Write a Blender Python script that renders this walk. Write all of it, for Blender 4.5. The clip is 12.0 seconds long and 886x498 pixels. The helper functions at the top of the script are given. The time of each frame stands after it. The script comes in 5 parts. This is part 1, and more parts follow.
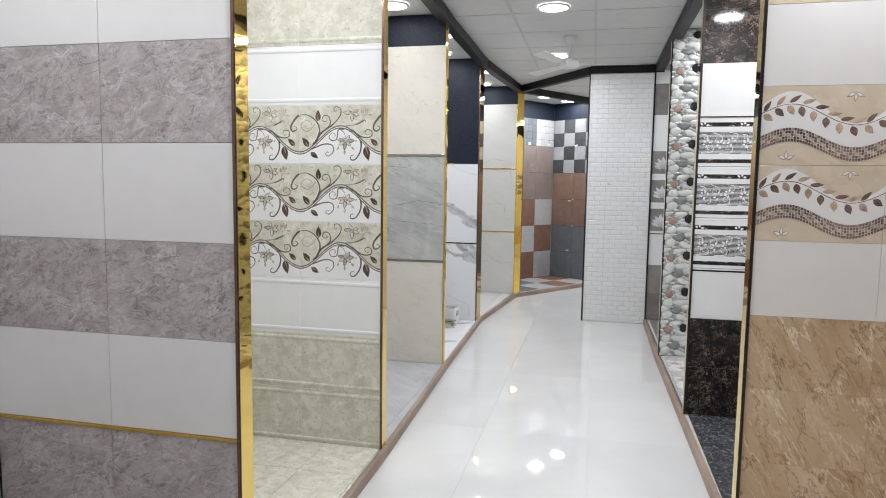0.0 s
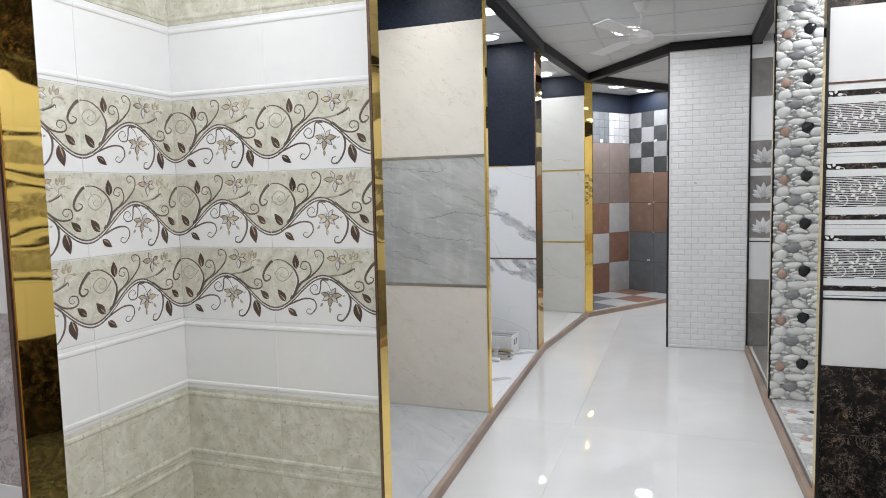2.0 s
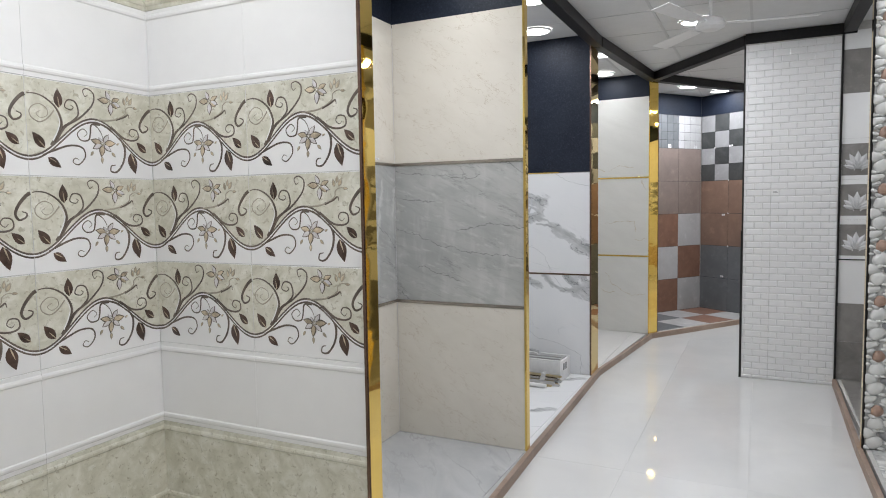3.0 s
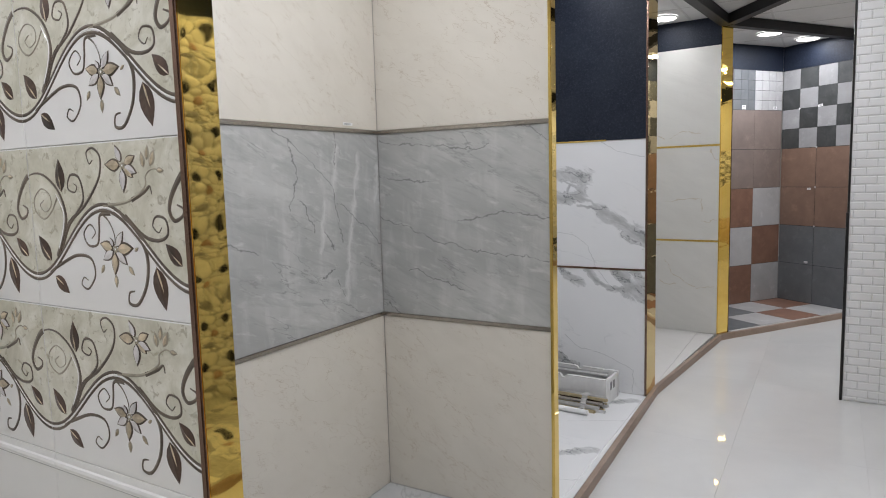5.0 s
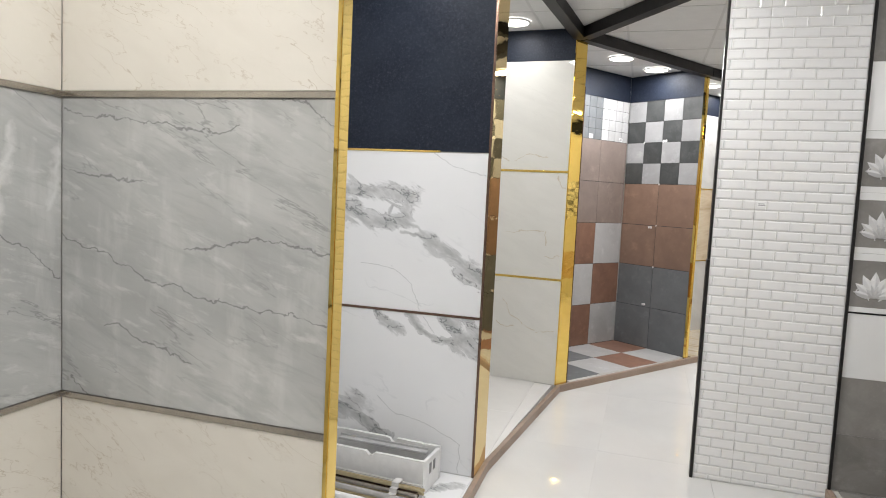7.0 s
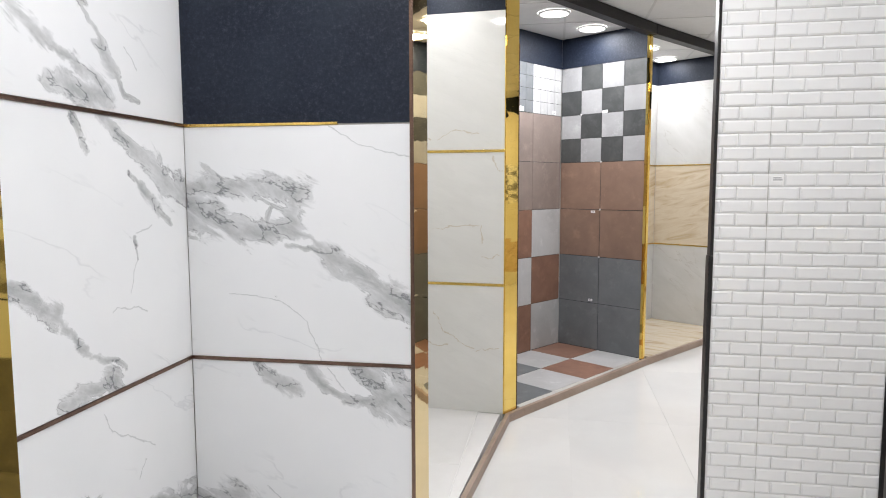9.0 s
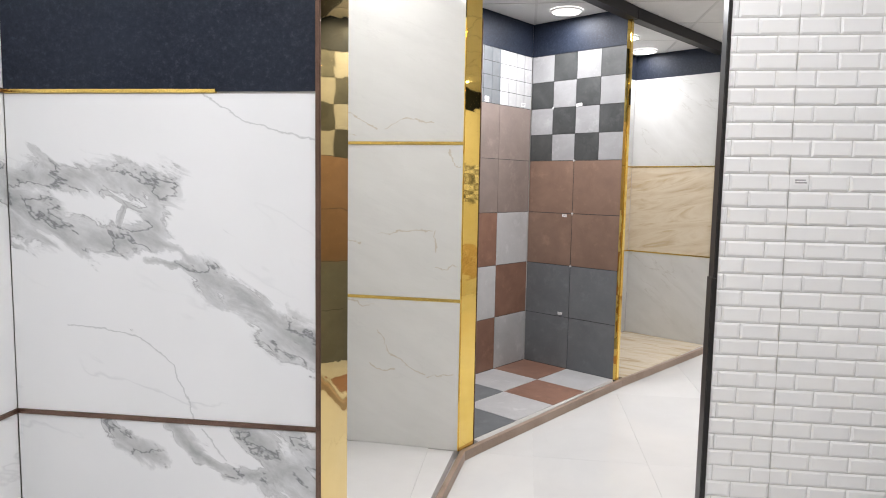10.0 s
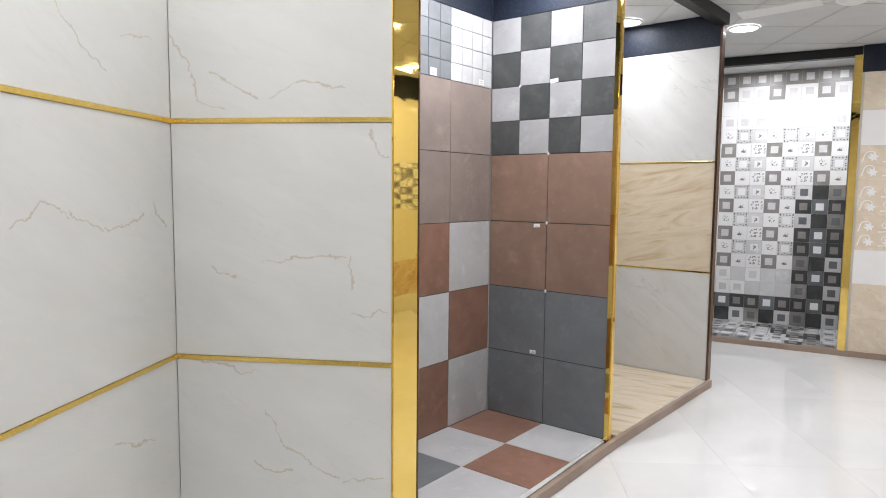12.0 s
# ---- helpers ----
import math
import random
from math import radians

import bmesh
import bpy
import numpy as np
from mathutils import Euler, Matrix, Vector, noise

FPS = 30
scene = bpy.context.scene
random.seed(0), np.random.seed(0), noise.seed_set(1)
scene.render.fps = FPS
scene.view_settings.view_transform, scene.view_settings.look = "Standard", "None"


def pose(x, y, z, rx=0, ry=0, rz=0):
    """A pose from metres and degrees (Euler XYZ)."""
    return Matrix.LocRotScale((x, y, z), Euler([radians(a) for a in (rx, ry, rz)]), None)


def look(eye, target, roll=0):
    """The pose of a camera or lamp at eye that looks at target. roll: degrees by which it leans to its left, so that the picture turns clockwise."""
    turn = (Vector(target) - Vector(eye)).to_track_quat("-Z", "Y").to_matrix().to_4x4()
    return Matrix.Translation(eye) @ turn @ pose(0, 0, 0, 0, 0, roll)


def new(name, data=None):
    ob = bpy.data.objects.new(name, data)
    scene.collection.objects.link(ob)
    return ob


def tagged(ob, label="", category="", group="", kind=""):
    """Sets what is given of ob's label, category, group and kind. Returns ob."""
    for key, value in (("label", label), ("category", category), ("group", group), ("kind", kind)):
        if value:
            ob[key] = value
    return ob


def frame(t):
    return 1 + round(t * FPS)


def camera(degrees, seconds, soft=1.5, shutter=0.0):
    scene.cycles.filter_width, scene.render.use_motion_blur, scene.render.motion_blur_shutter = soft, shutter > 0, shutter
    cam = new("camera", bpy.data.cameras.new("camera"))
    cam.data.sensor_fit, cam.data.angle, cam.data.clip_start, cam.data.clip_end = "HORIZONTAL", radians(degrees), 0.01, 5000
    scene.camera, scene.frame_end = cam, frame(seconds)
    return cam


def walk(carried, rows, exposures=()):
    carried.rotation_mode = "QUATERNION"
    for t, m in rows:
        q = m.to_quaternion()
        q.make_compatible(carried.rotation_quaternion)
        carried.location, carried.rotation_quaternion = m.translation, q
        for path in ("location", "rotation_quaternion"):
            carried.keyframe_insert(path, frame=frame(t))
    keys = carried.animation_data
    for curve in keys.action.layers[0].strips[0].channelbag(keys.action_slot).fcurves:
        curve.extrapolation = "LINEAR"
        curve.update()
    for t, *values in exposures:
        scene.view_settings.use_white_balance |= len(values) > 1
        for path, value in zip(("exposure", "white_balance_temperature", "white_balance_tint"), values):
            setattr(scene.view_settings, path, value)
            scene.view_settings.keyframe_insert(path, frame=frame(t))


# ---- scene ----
cam = camera(68.0, 12.0, 1.0)
PATH = [
    (0, (0.19, -0.127, 1.429), (-0.255, 1.813, 1.238), 0.8),
    (0.5, (0.193, 0.122, 1.421), (-0.312, 2.048, 1.233), -0.2),
    (1, (0.224, 0.402, 1.443), (-0.446, 2.28, 1.286), -0.5),
    (1.5, (0.216, 0.611, 1.405), (-0.517, 2.463, 1.229), -2.2),
    (2, (0.198, 0.859, 1.433), (-0.48, 2.733, 1.264), -1.3),
    (2.5, (0.212, 1.131, 1.436), (-0.573, 2.963, 1.279), -0.9),
    (2.7, (0.243, 1.221, 1.435), (-0.589, 3.034, 1.285), -0.9),
    (4.3, (0.086, 1.984, 1.43), (-0.963, 3.682, 1.307), -1.9),
    (4.5, (0.06, 2.101, 1.437), (-1.049, 3.76, 1.305), -2.5),
    (5, (-0.001, 2.369, 1.459), (-1.012, 4.081, 1.24), -1.6),
    (5.5, (-0.105, 2.646, 1.449), (-0.973, 4.438, 1.263), -2.0),
    (6, (-0.131, 2.931, 1.436), (-0.923, 4.764, 1.323), -0.0),
    (6.5, (-0.146, 3.148, 1.457), (-0.851, 5.007, 1.237), 0.4),
    (7, (-0.231, 3.367, 1.441), (-0.814, 5.274, 1.279), 2.8),
    (7.2, (-0.256, 3.442, 1.438), (-0.806, 5.359, 1.283), 2.2),
    (8.8, (-0.481, 4.264, 1.437), (-0.829, 6.226, 1.256), 2.2),
    (9, (-0.506, 4.362, 1.448), (-0.84, 6.325, 1.258), -0.1),
    (9.5, (-0.506, 4.663, 1.432), (-0.792, 6.634, 1.253), 0.6),
    (10, (-0.483, 4.966, 1.442), (-0.729, 6.942, 1.251), 1.0),
    (10.5, (-0.511, 5.287, 1.448), (-0.658, 7.277, 1.303), 1.8),
    (11, (-0.502, 5.564, 1.429), (-0.647, 7.552, 1.259), 0.2),
    (11.5, (-0.473, 5.86, 1.444), (-0.661, 7.842, 1.254), -0.4),
    (12, (-0.512, 6.174, 1.432), (-0.628, 8.162, 1.255), 0.5),
]
EXPOSURES = [(0, .02, 6350, 10), (.5, .03, 6350, 10), (1, .08, 6350, 10), (1.5, -.03, 6350, 10), (2, -.08, 6350, 10), (2.5, -.13, 6380, 10), (4.5, -.40, 6350, 12), (5, -.42, 6450, 12), (5.5, -.56, 6700, 10), (6, -.42, 6700, 10), (6.5, -.40, 6750, 10), (7, .15, 6800, 10), (9, .28, 6600, 11), (10, .25, 6650, 12), (10.5, -.03, 6800, 11), (11, -.03, 7050, 11), (11.5, .33, 7100, 8), (12, .22, 6500, 12)]
walk(cam, [(t, look(eye, target, roll)) for t, eye, target, roll in PATH], EXPOSURES)


# ---- light and exposure ----
CEIL = 2.70
# (.75, 8.6) is an added lamp, unseen behind the pillar, that brightens the corridor
LAMPS = [(-.14, 4.70), (-.21, 6.45), (-.08, 2.95), (-.05, 1.2), (0, -.6), (.75, 8.6),
         (-1.28, 2.80), (-1.08, 2.1), (-1.25, 4.45), (-1.08, 3.75), (-1.3, 6.15), (-1.1, 5.4), (-1.22, 8.08), (-1.05, 7.2), (-1.25, 1.35), (-1.25, .5),
         (-.53, 9.33), (-.235, 9.85), (.30, 10.72), (.55, 11.28), (1.48, 11.48), (2.1, 9.3),
         (1.1, 2.30), (1.1, 3.65), (1.2, 5.2), (1.4, 6.5), (1.1, 2.95), (2.12, 12.75), (2.72, 12.42), (2.6, 10.3), (3.5, 10.0)]
world = bpy.data.worlds.new("world")
world.use_nodes = True
world.node_tree.nodes["Background"].inputs[0].default_value = (.9, .95, 1, 1)
world.node_tree.nodes["Background"].inputs[1].default_value = .05
scene.world = world
LAMP_WATTS = 9.0
LAMP_SHARES = [1.0] * 6 + [.10, 1.4, .10, 1.4, .25, .95, .20, .80, .30, 1.1, 2.5, .6, 1.1, .25, 1.15, 1.15, .7, .7, .7, .7, .7, 1.15, 1.15, 1.3, 1.3]
FAN_FAR = (1.43, 9.86)
FAN = (-.06, 5.66)


# ---- materials ----
class Mat:
    """A node material with short calls for the usual nodes."""
    def __init__(self, name, rough=.5, metal=0.0, spec=.5):
        self.m = bpy.data.materials.new(name)
        self.m.use_nodes = True
        self.t = self.m.node_tree
        self.b = self.t.nodes["Principled BSDF"]
        self.b.inputs["Roughness"].default_value = rough
        self.b.inputs["Metallic"].default_value = metal
        self.b.inputs["Specular IOR Level"].default_value = spec
        self.tc = self.t.nodes.new("ShaderNodeTexCoord").outputs["Object"]
        self.oi = self.t.nodes.new("ShaderNodeObjectInfo").outputs["Random"]

    def put(self, sock, value):
        if hasattr(value, "is_output"):
            self.t.links.new(value, sock)
        elif value is not None:
            sock.default_value = value

    def math(self, op, a, b=None, c=None, clamp=False):
        n = self.t.nodes.new("ShaderNodeMath")
        n.operation, n.use_clamp = op, clamp
        for s, v in zip(n.inputs, (a, b, c)):
            self.put(s, v)
        return n.outputs[0]

    def vec(self, op, a, b=None):
        n = self.t.nodes.new("ShaderNodeVectorMath")
        n.operation = op
        for s, v in zip(n.inputs, (a, b)):
            self.put(s, v)
        return n.outputs[0]

    def shifted(self, amount=7.0):
        """Object coordinates, moved by a random step for each piece."""
        c = self.t.nodes.new("ShaderNodeCombineXYZ")
        self.put(c.inputs[0], self.math("MULTIPLY", self.oi, amount))
        self.put(c.inputs[1], self.math("MULTIPLY", self.oi, amount * 3.7))
        self.put(c.inputs[2], self.math("MULTIPLY", self.oi, amount * 1.9))
        return self.vec("ADD", self.tc, c.outputs[0])

    def mapped(self, vec, scale=(1, 1, 1), rot=(0, 0, 0), loc=(0, 0, 0)):
        n = self.t.nodes.new("ShaderNodeMapping")
        self.put(n.inputs["Vector"], vec)
        n.inputs["Scale"].default_value, n.inputs["Rotation"].default_value, n.inputs["Location"].default_value = scale, rot, loc
        return n.outputs[0]

    def grain(self, vec, rad, stretch=(1, 1, 1)):
        """Coordinates turned first and then squeezed, so that patterns run along a slant."""
        return self.mapped(self.mapped(vec, rot=(0, 0, rad)), stretch)

    def noise(self, vec, scale, detail=4, rough=.55, dist=0.0):
        n = self.t.nodes.new("ShaderNodeTexNoise")
        self.put(n.inputs["Vector"], vec)
        for k, v in (("Scale", scale), ("Detail", detail), ("Roughness", rough), ("Distortion", dist)):
            n.inputs[k].default_value = v
        return n.outputs["Fac"]

    def ramp(self, fac, stops, ease="LINEAR"):
        n = self.t.nodes.new("ShaderNodeValToRGB")
        n.color_ramp.interpolation = ease
        self.put(n.inputs[0], fac)
        e = n.color_ramp.elements
        while len(e) < len(stops):
            e.new(.5)
        for el, (p, c) in zip(e, stops):
            c = (c, c, c) if isinstance(c, (int, float)) else c
            el.position, el.color = p, (*c, 1)
        return n.outputs[0]

    def mix(self, fac, a, b, kind="MIX"):
        n = self.t.nodes.new("ShaderNodeMix")
        n.data_type, n.blend_type = "RGBA", kind
        for s, v in ((n.inputs[0], fac), (n.inputs[6], a), (n.inputs[7], b)):
            self.put(s, (*v, 1) if isinstance(v, tuple) and len(v) == 3 else v)
        return n.outputs[2]

    def vein(self, vec, scale, width, detail=5, rough=.6, dist=.4):
        """Thin lines where a noise crosses its middle value: 1 on the line, 0 off it."""
        f = self.noise(vec, scale, detail, rough, dist)
        d = self.math("ABSOLUTE", self.math("SUBTRACT", f, .5))
        return self.math("SUBTRACT", 1, self.math("DIVIDE", d, width, clamp=True), clamp=True)

    def tint(self, colour, amount=.06):
        """A small change of brightness from piece to piece."""
        f = self.math("MULTIPLY_ADD", self.oi, amount, 1 - amount / 2)
        return self.mix(1.0, colour, self.ramp(self.math("MULTIPLY", f, .5), [(0, 0), (1, 2.0)]), "MULTIPLY")

    def bump(self, height, dist=.001, strength=.5):
        n = self.t.nodes.new("ShaderNodeBump")
        n.inputs["Strength"].default_value, n.inputs["Distance"].default_value = strength, dist
        self.put(n.inputs["Height"], height)
        self.put(self.b.inputs["Normal"], n.outputs[0])

    def colour(self, value):
        self.put(self.b.inputs["Base Color"], (*value, 1) if isinstance(value, tuple) else value)
        return self

    def roughness(self, fac, lo, hi):
        self.put(self.b.inputs["Roughness"], self.math("MULTIPLY_ADD", fac, hi - lo, lo))


def plain(name, colour, rough, metal=0.0, grain=.04, scale=40, relief=.0002, spec=.5):
    m = Mat(name, rough, metal, spec)
    f = m.noise(m.shifted(), scale, 5)
    g = m.noise(m.shifted(), scale / 12, 3)
    lo, hi = tuple(c * (1 - grain * 2) for c in colour), tuple(min(1, c * (1 + grain * 2)) for c in colour)
    m.colour(m.ramp(m.math("MULTIPLY_ADD", f, .5, m.math("MULTIPLY", g, .5)), [(.3, lo), (.7, hi)]))
    m.roughness(g, rough * .85, rough * 1.15)
    if relief:
        m.bump(f, relief, .4)
    return m.m


def marble(name, base, cloud, veins, rough=.05, cloud_scale=3.0, tint=.03, turn=.5, stretch=(1, 1.6, 1), free=True, along=None):
    """A polished slab: clouds between two colours and sets of veins (scale, width, colour, strength)."""
    m = Mat(name, rough)
    src = m.shifted() if free else m.tc
    v = m.grain(src, turn, stretch)
    vv = m.grain(src, turn, along or (stretch[0] * .75, stretch[1] * 1.25, 1))
    c = m.mix(m.ramp(m.noise(v, cloud_scale, 6, .6, .6), [(.35, 0), (.7, 1)]), base, cloud)
    for scale, width, colour, strength in veins:
        patch = m.ramp(m.noise(m.vec("ADD", v, (scale, 5, 2)), scale * .9, 2), [(.42, 0), (.6, 1)])
        line = m.math("MULTIPLY", m.vein(m.vec("ADD", vv, (scale * 3, 1, 7)), scale, width, 5, .58, .1), m.math("MULTIPLY", patch, strength))
        c = m.mix(line, c, colour)
    m.colour(m.tint(c, tint))
    m.roughness(m.noise(v, 9, 3), rough * .7, rough * 1.4)
    return m.m


def streaks(m, p, lines, spread=1.0):
    """1 on the middle of the nearest of some slanting lines (u, v, u, v, half-width), falling past 0 outside them."""
    total = None
    for u0, v0, u1, v1, wide in lines:
        ang, length = math.atan2(v1 - v0, u1 - u0), math.hypot(u1 - u0, v1 - v0)
        s = m.t.nodes.new("ShaderNodeSeparateXYZ")
        m.put(s.inputs[0], m.mapped(m.vec("SUBTRACT", p, (u0, v0, 0)), (1, 1, 1), (0, 0, -ang)))
        past = m.math("MAXIMUM", m.math("MAXIMUM", m.math("MULTIPLY", s.outputs[0], -1), m.math("SUBTRACT", s.outputs[0], length)), 0)
        far = m.math("POWER", m.math("ADD", m.math("POWER", m.math("ABSOLUTE", s.outputs[1]), 2), m.math("POWER", past, 2)), .5)
        one = m.math("MULTIPLY_ADD", far, -1 / (wide * (spread if wide > .0125 else min(spread, .85))), 1)
        total = one if total is None else m.math("MAXIMUM", total, one)
    return total


def statuario(name, bands, threads, seed):
    """White polished slab: smoky grey bands with torn, dark-rimmed edges and clear islands, and a few hair-thin threads."""
    m = Mat(name, .09)
    tc = m.tc
    p0 = m.vec("ADD", tc, (seed, seed * .7, 0))

    def warped(scale, amount, detail):
        w = m.t.nodes.new("ShaderNodeTexNoise")
        m.put(w.inputs["Vector"], p0)
        w.inputs["Scale"].default_value, w.inputs["Detail"].default_value, w.inputs["Roughness"].default_value = scale, detail, .62
        return m.vec("MULTIPLY", m.vec("SUBTRACT", w.outputs["Color"], (.5, .5, .5)), (amount, amount, 0))
    p = m.vec("ADD", tc, warped(7.0, .085, 6))
    field = m.math("MAXIMUM", streaks(m, p, bands, 1.45), -1)
    torn = m.noise(m.grain(p0, .55, (.8, 2.2, 1)), 8.0, 8, .68, .7)
    g = m.math("MULTIPLY_ADD", m.math("SUBTRACT", torn, .5), 3.6, m.math("MULTIPLY_ADD", field, .85, .05))
    g = m.math("MULTIPLY_ADD", g, .5, .5, clamp=True)
    smoke = m.math("MULTIPLY", m.ramp(g, [(.40, 0), (.54, .38), (.72, .70), (1, .95)]), m.ramp(m.noise(m.grain(p0, .6, (1, 1.8, 1)), 7.0, 6, .65), [(.30, .45), (.62, 1)]))
    rim = m.math("MULTIPLY", m.ramp(g, [(.50, 0), (.54, 1), (.60, .0)]), m.ramp(m.noise(m.vec("ADD", p0, (3, 8, 0)), 5.0, 3), [(.45, 0), (.60, 1)]))
    base = m.mix(m.ramp(m.noise(tc, 2.2, 3), [(.3, 0), (.7, 1)]), (.84, .845, .855), (.80, .81, .82))
    c = m.mix(smoke, base, (.36, .37, .375))
    c = m.mix(m.math("MULTIPLY", rim, .75), c, (.17, .175, .185))
    core = m.math("MULTIPLY", m.vein(m.vec("ADD", m.grain(p0, .5, (.8, 1.6, 1)), (1, 3, 0)), 5.0, .016, 5, .58, .2), m.ramp(g, [(.53, 0), (.70, .85)]))
    c = m.mix(core, c, (.16, .165, .175))
    thread = m.math("MAXIMUM", streaks(m, m.vec("ADD", tc, warped(12.0, .045, 5)), [(*t, .0035) for t in threads]), 0)
    c = m.mix(m.math("MULTIPLY", thread, .55), c, (.34, .35, .36))
    fine = m.math("MULTIPLY", m.vein(m.grain(m.vec("ADD", tc, (seed * 2, 5, 0)), .45, (.6, 1.9, 1)), 1.6, .008, 5, .55, .1), m.ramp(m.noise(m.vec("ADD", tc, (seed, 9, 0)), 2.4, 2), [(.50, 0), (.62, .45)]))
    m.colour(m.mix(fine, c, (.60, .61, .63)))
    return m.m


def cracked(name, base, cloud, dark, pale, seed, ink=(.09, .09, .092), girth=.0028, wander=(11.0, .085), murk=1.0):
    """Polished grey slab: soft slanting clouds, broken dark cracks and pale calcite veins, each from (u, v) to (u, v)."""
    m = Mat(name, .035)
    tc = m.tc
    p0 = m.vec("ADD", tc, (seed, seed * .6, 0))
    c = m.mix(m.ramp(m.noise(m.grain(p0, .42, (.8, 2.6, 1)), 3.0, 7, .62, .5), [(.36, 0), (.62, 1)]), base, cloud)
    c = m.mix(m.ramp(m.noise(m.grain(p0, .3, (1, 2.2, 1)), 1.4, 4), [(.40, 0), (.66, .8 * murk)]), c, tuple(x * .84 for x in cloud))
    c = m.mix(m.ramp(m.noise(m.mapped(p0, (3.0, .7, 1)), 3.0, 5, .6), [(.52, 0), (.72, .5 * murk)]), c, tuple(min(x * 1.2, .8) for x in base))
    c = m.mix(m.ramp(m.noise(m.grain(p0, .36, (.9, 4.2, 1)), 5.5, 7, .66, .6), [(.50, 0), (.66, .55 * murk)]), c, tuple(x * .80 for x in cloud))
    c = m.mix(m.ramp(m.noise(m.grain(p0, .30, (1.1, 3.4, 1)), 8.0, 6, .66, .4), [(.56, 0), (.70, .5 * murk)]), c, tuple(min(x * 1.22, .8) for x in base))
    fine = m.math("MULTIPLY", m.vein(m.grain(p0, .42, (.34, 1.9, 1)), 3.0, .008, 6, .6, .1), m.ramp(m.noise(m.vec("ADD", p0, (4, 9, 0)), 3, 3), [(.44, 0), (.60, .7 * murk)]))
    c = m.mix(fine, c, tuple(x * .55 for x in cloud))
    w = m.t.nodes.new("ShaderNodeTexNoise")
    m.put(w.inputs["Vector"], p0)
    w.inputs["Scale"].default_value, w.inputs["Detail"].default_value, w.inputs["Roughness"].default_value = wander[0], 6, .66
    p = m.vec("ADD", tc, m.vec("MULTIPLY", m.vec("SUBTRACT", w.outputs["Color"], (.5, .5, .5)), (wander[1], wander[1], 0)))
    uneven = m.noise(p0, 14, 4, .6)
    for lines, width, colour, strength in ((pale, .022, tuple(min(x * 1.32, .8) for x in base), .55), (dark, girth, ink, .55)):
        if not lines:
            continue
        total = None
        for u0, v0, u1, v1 in lines:
            ang, length = math.atan2(v1 - v0, u1 - u0), math.hypot(u1 - u0, v1 - v0)
            q = m.mapped(m.vec("SUBTRACT", p, (u0, v0, 0)), (1, 1, 1), (0, 0, -ang))
            s = m.t.nodes.new("ShaderNodeSeparateXYZ")
            m.put(s.inputs[0], q)
            past = m.math("MAXIMUM", m.math("MULTIPLY", s.outputs[0], -1), m.math("SUBTRACT", s.outputs[0], length))
            far = m.math("ADD", m.math("ABSOLUTE", s.outputs[1]), m.math("MAXIMUM", past, 0))
            one = m.math("SUBTRACT", 1, m.math("DIVIDE", far, m.math("MULTIPLY_ADD", uneven, width * 3.2, -width * .7), clamp=True), clamp=True)
            total = one if total is None else m.math("MAXIMUM", total, one)
        c = m.mix(m.math("MULTIPLY", m.ramp(total, [(0, 0), (.45, 1)] if width < .01 else [(0, 0), (1, 1)]), strength), c, colour)
    m.colour(c)
    m.roughness(m.noise(p0, 9, 3), .025, .05)
    return m.m


def gold_metal(name, rough=.025, wave=.0022):
    m = Mat(name, rough, 1.0)
    f = m.noise(m.mapped(m.tc, (1.5, 1.5, 3)), 3, 1.5, .4, .4)
    g = m.noise(m.mapped(m.tc, (3, 3, 1)), 60, 3)
    m.colour(m.ramp(m.noise(m.tc, 5, 3), [(.3, (.88, .615, .155)), (.7, (.93, .675, .21))]))
    m.roughness(g, rough * .6, rough * 1.8)
    m.bump(f, wave, .6)
    return m.m


def wood_strip(name):
    m = Mat(name, .5)
    f = m.noise(m.mapped(m.tc, (14, 14, 60)), 3, 5, .6, 1.2)
    g = m.noise(m.tc, 2.2, 3)
    m.colour(m.mix(m.ramp(g, [(.35, 0), (.65, 1)]), m.ramp(f, [(.3, (.20, .135, .10)), (.7, (.33, .24, .185))]), (.35, .265, .21)))
    m.bump(f, .0008, .4)
    return m.m


def floor_gloss(name):
    m = Mat(name, .06)
    v = m.shifted()
    c = m.mix(m.ramp(m.noise(v, 1.4, 5, .6, .5), [(.35, 0), (.65, 1)]), (.665, .665, .655), (.615, .615, .61))
    c = m.mix(m.math("MULTIPLY", m.vein(m.mapped(v, (1, .5, 1)), 1.2, .012), .10), c, (.58, .58, .57))
    m.colour(m.tint(c, .025))
    m.roughness(m.noise(m.tc, 5, 5), .012, .038)
    m.bump(m.noise(v, 4, 2), .0003, .2)
    return m.m


def navy_paint(name):
    m = Mat(name, .5, spec=.25)
    v = m.shifted()
    f = m.noise(v, 85, 7, .75)
    g = m.noise(v, 4, 4)
    c = m.ramp(f, [(.38, (.006, .009, .018)), (.55, (.013, .018, .032)), (.70, (.034, .043, .064))])
    m.colour(m.mix(m.ramp(g, [(.4, 0), (.7, .45)]), c, (.021, .029, .045)))
    m.bump(f, .0015, .6)
    return m.m


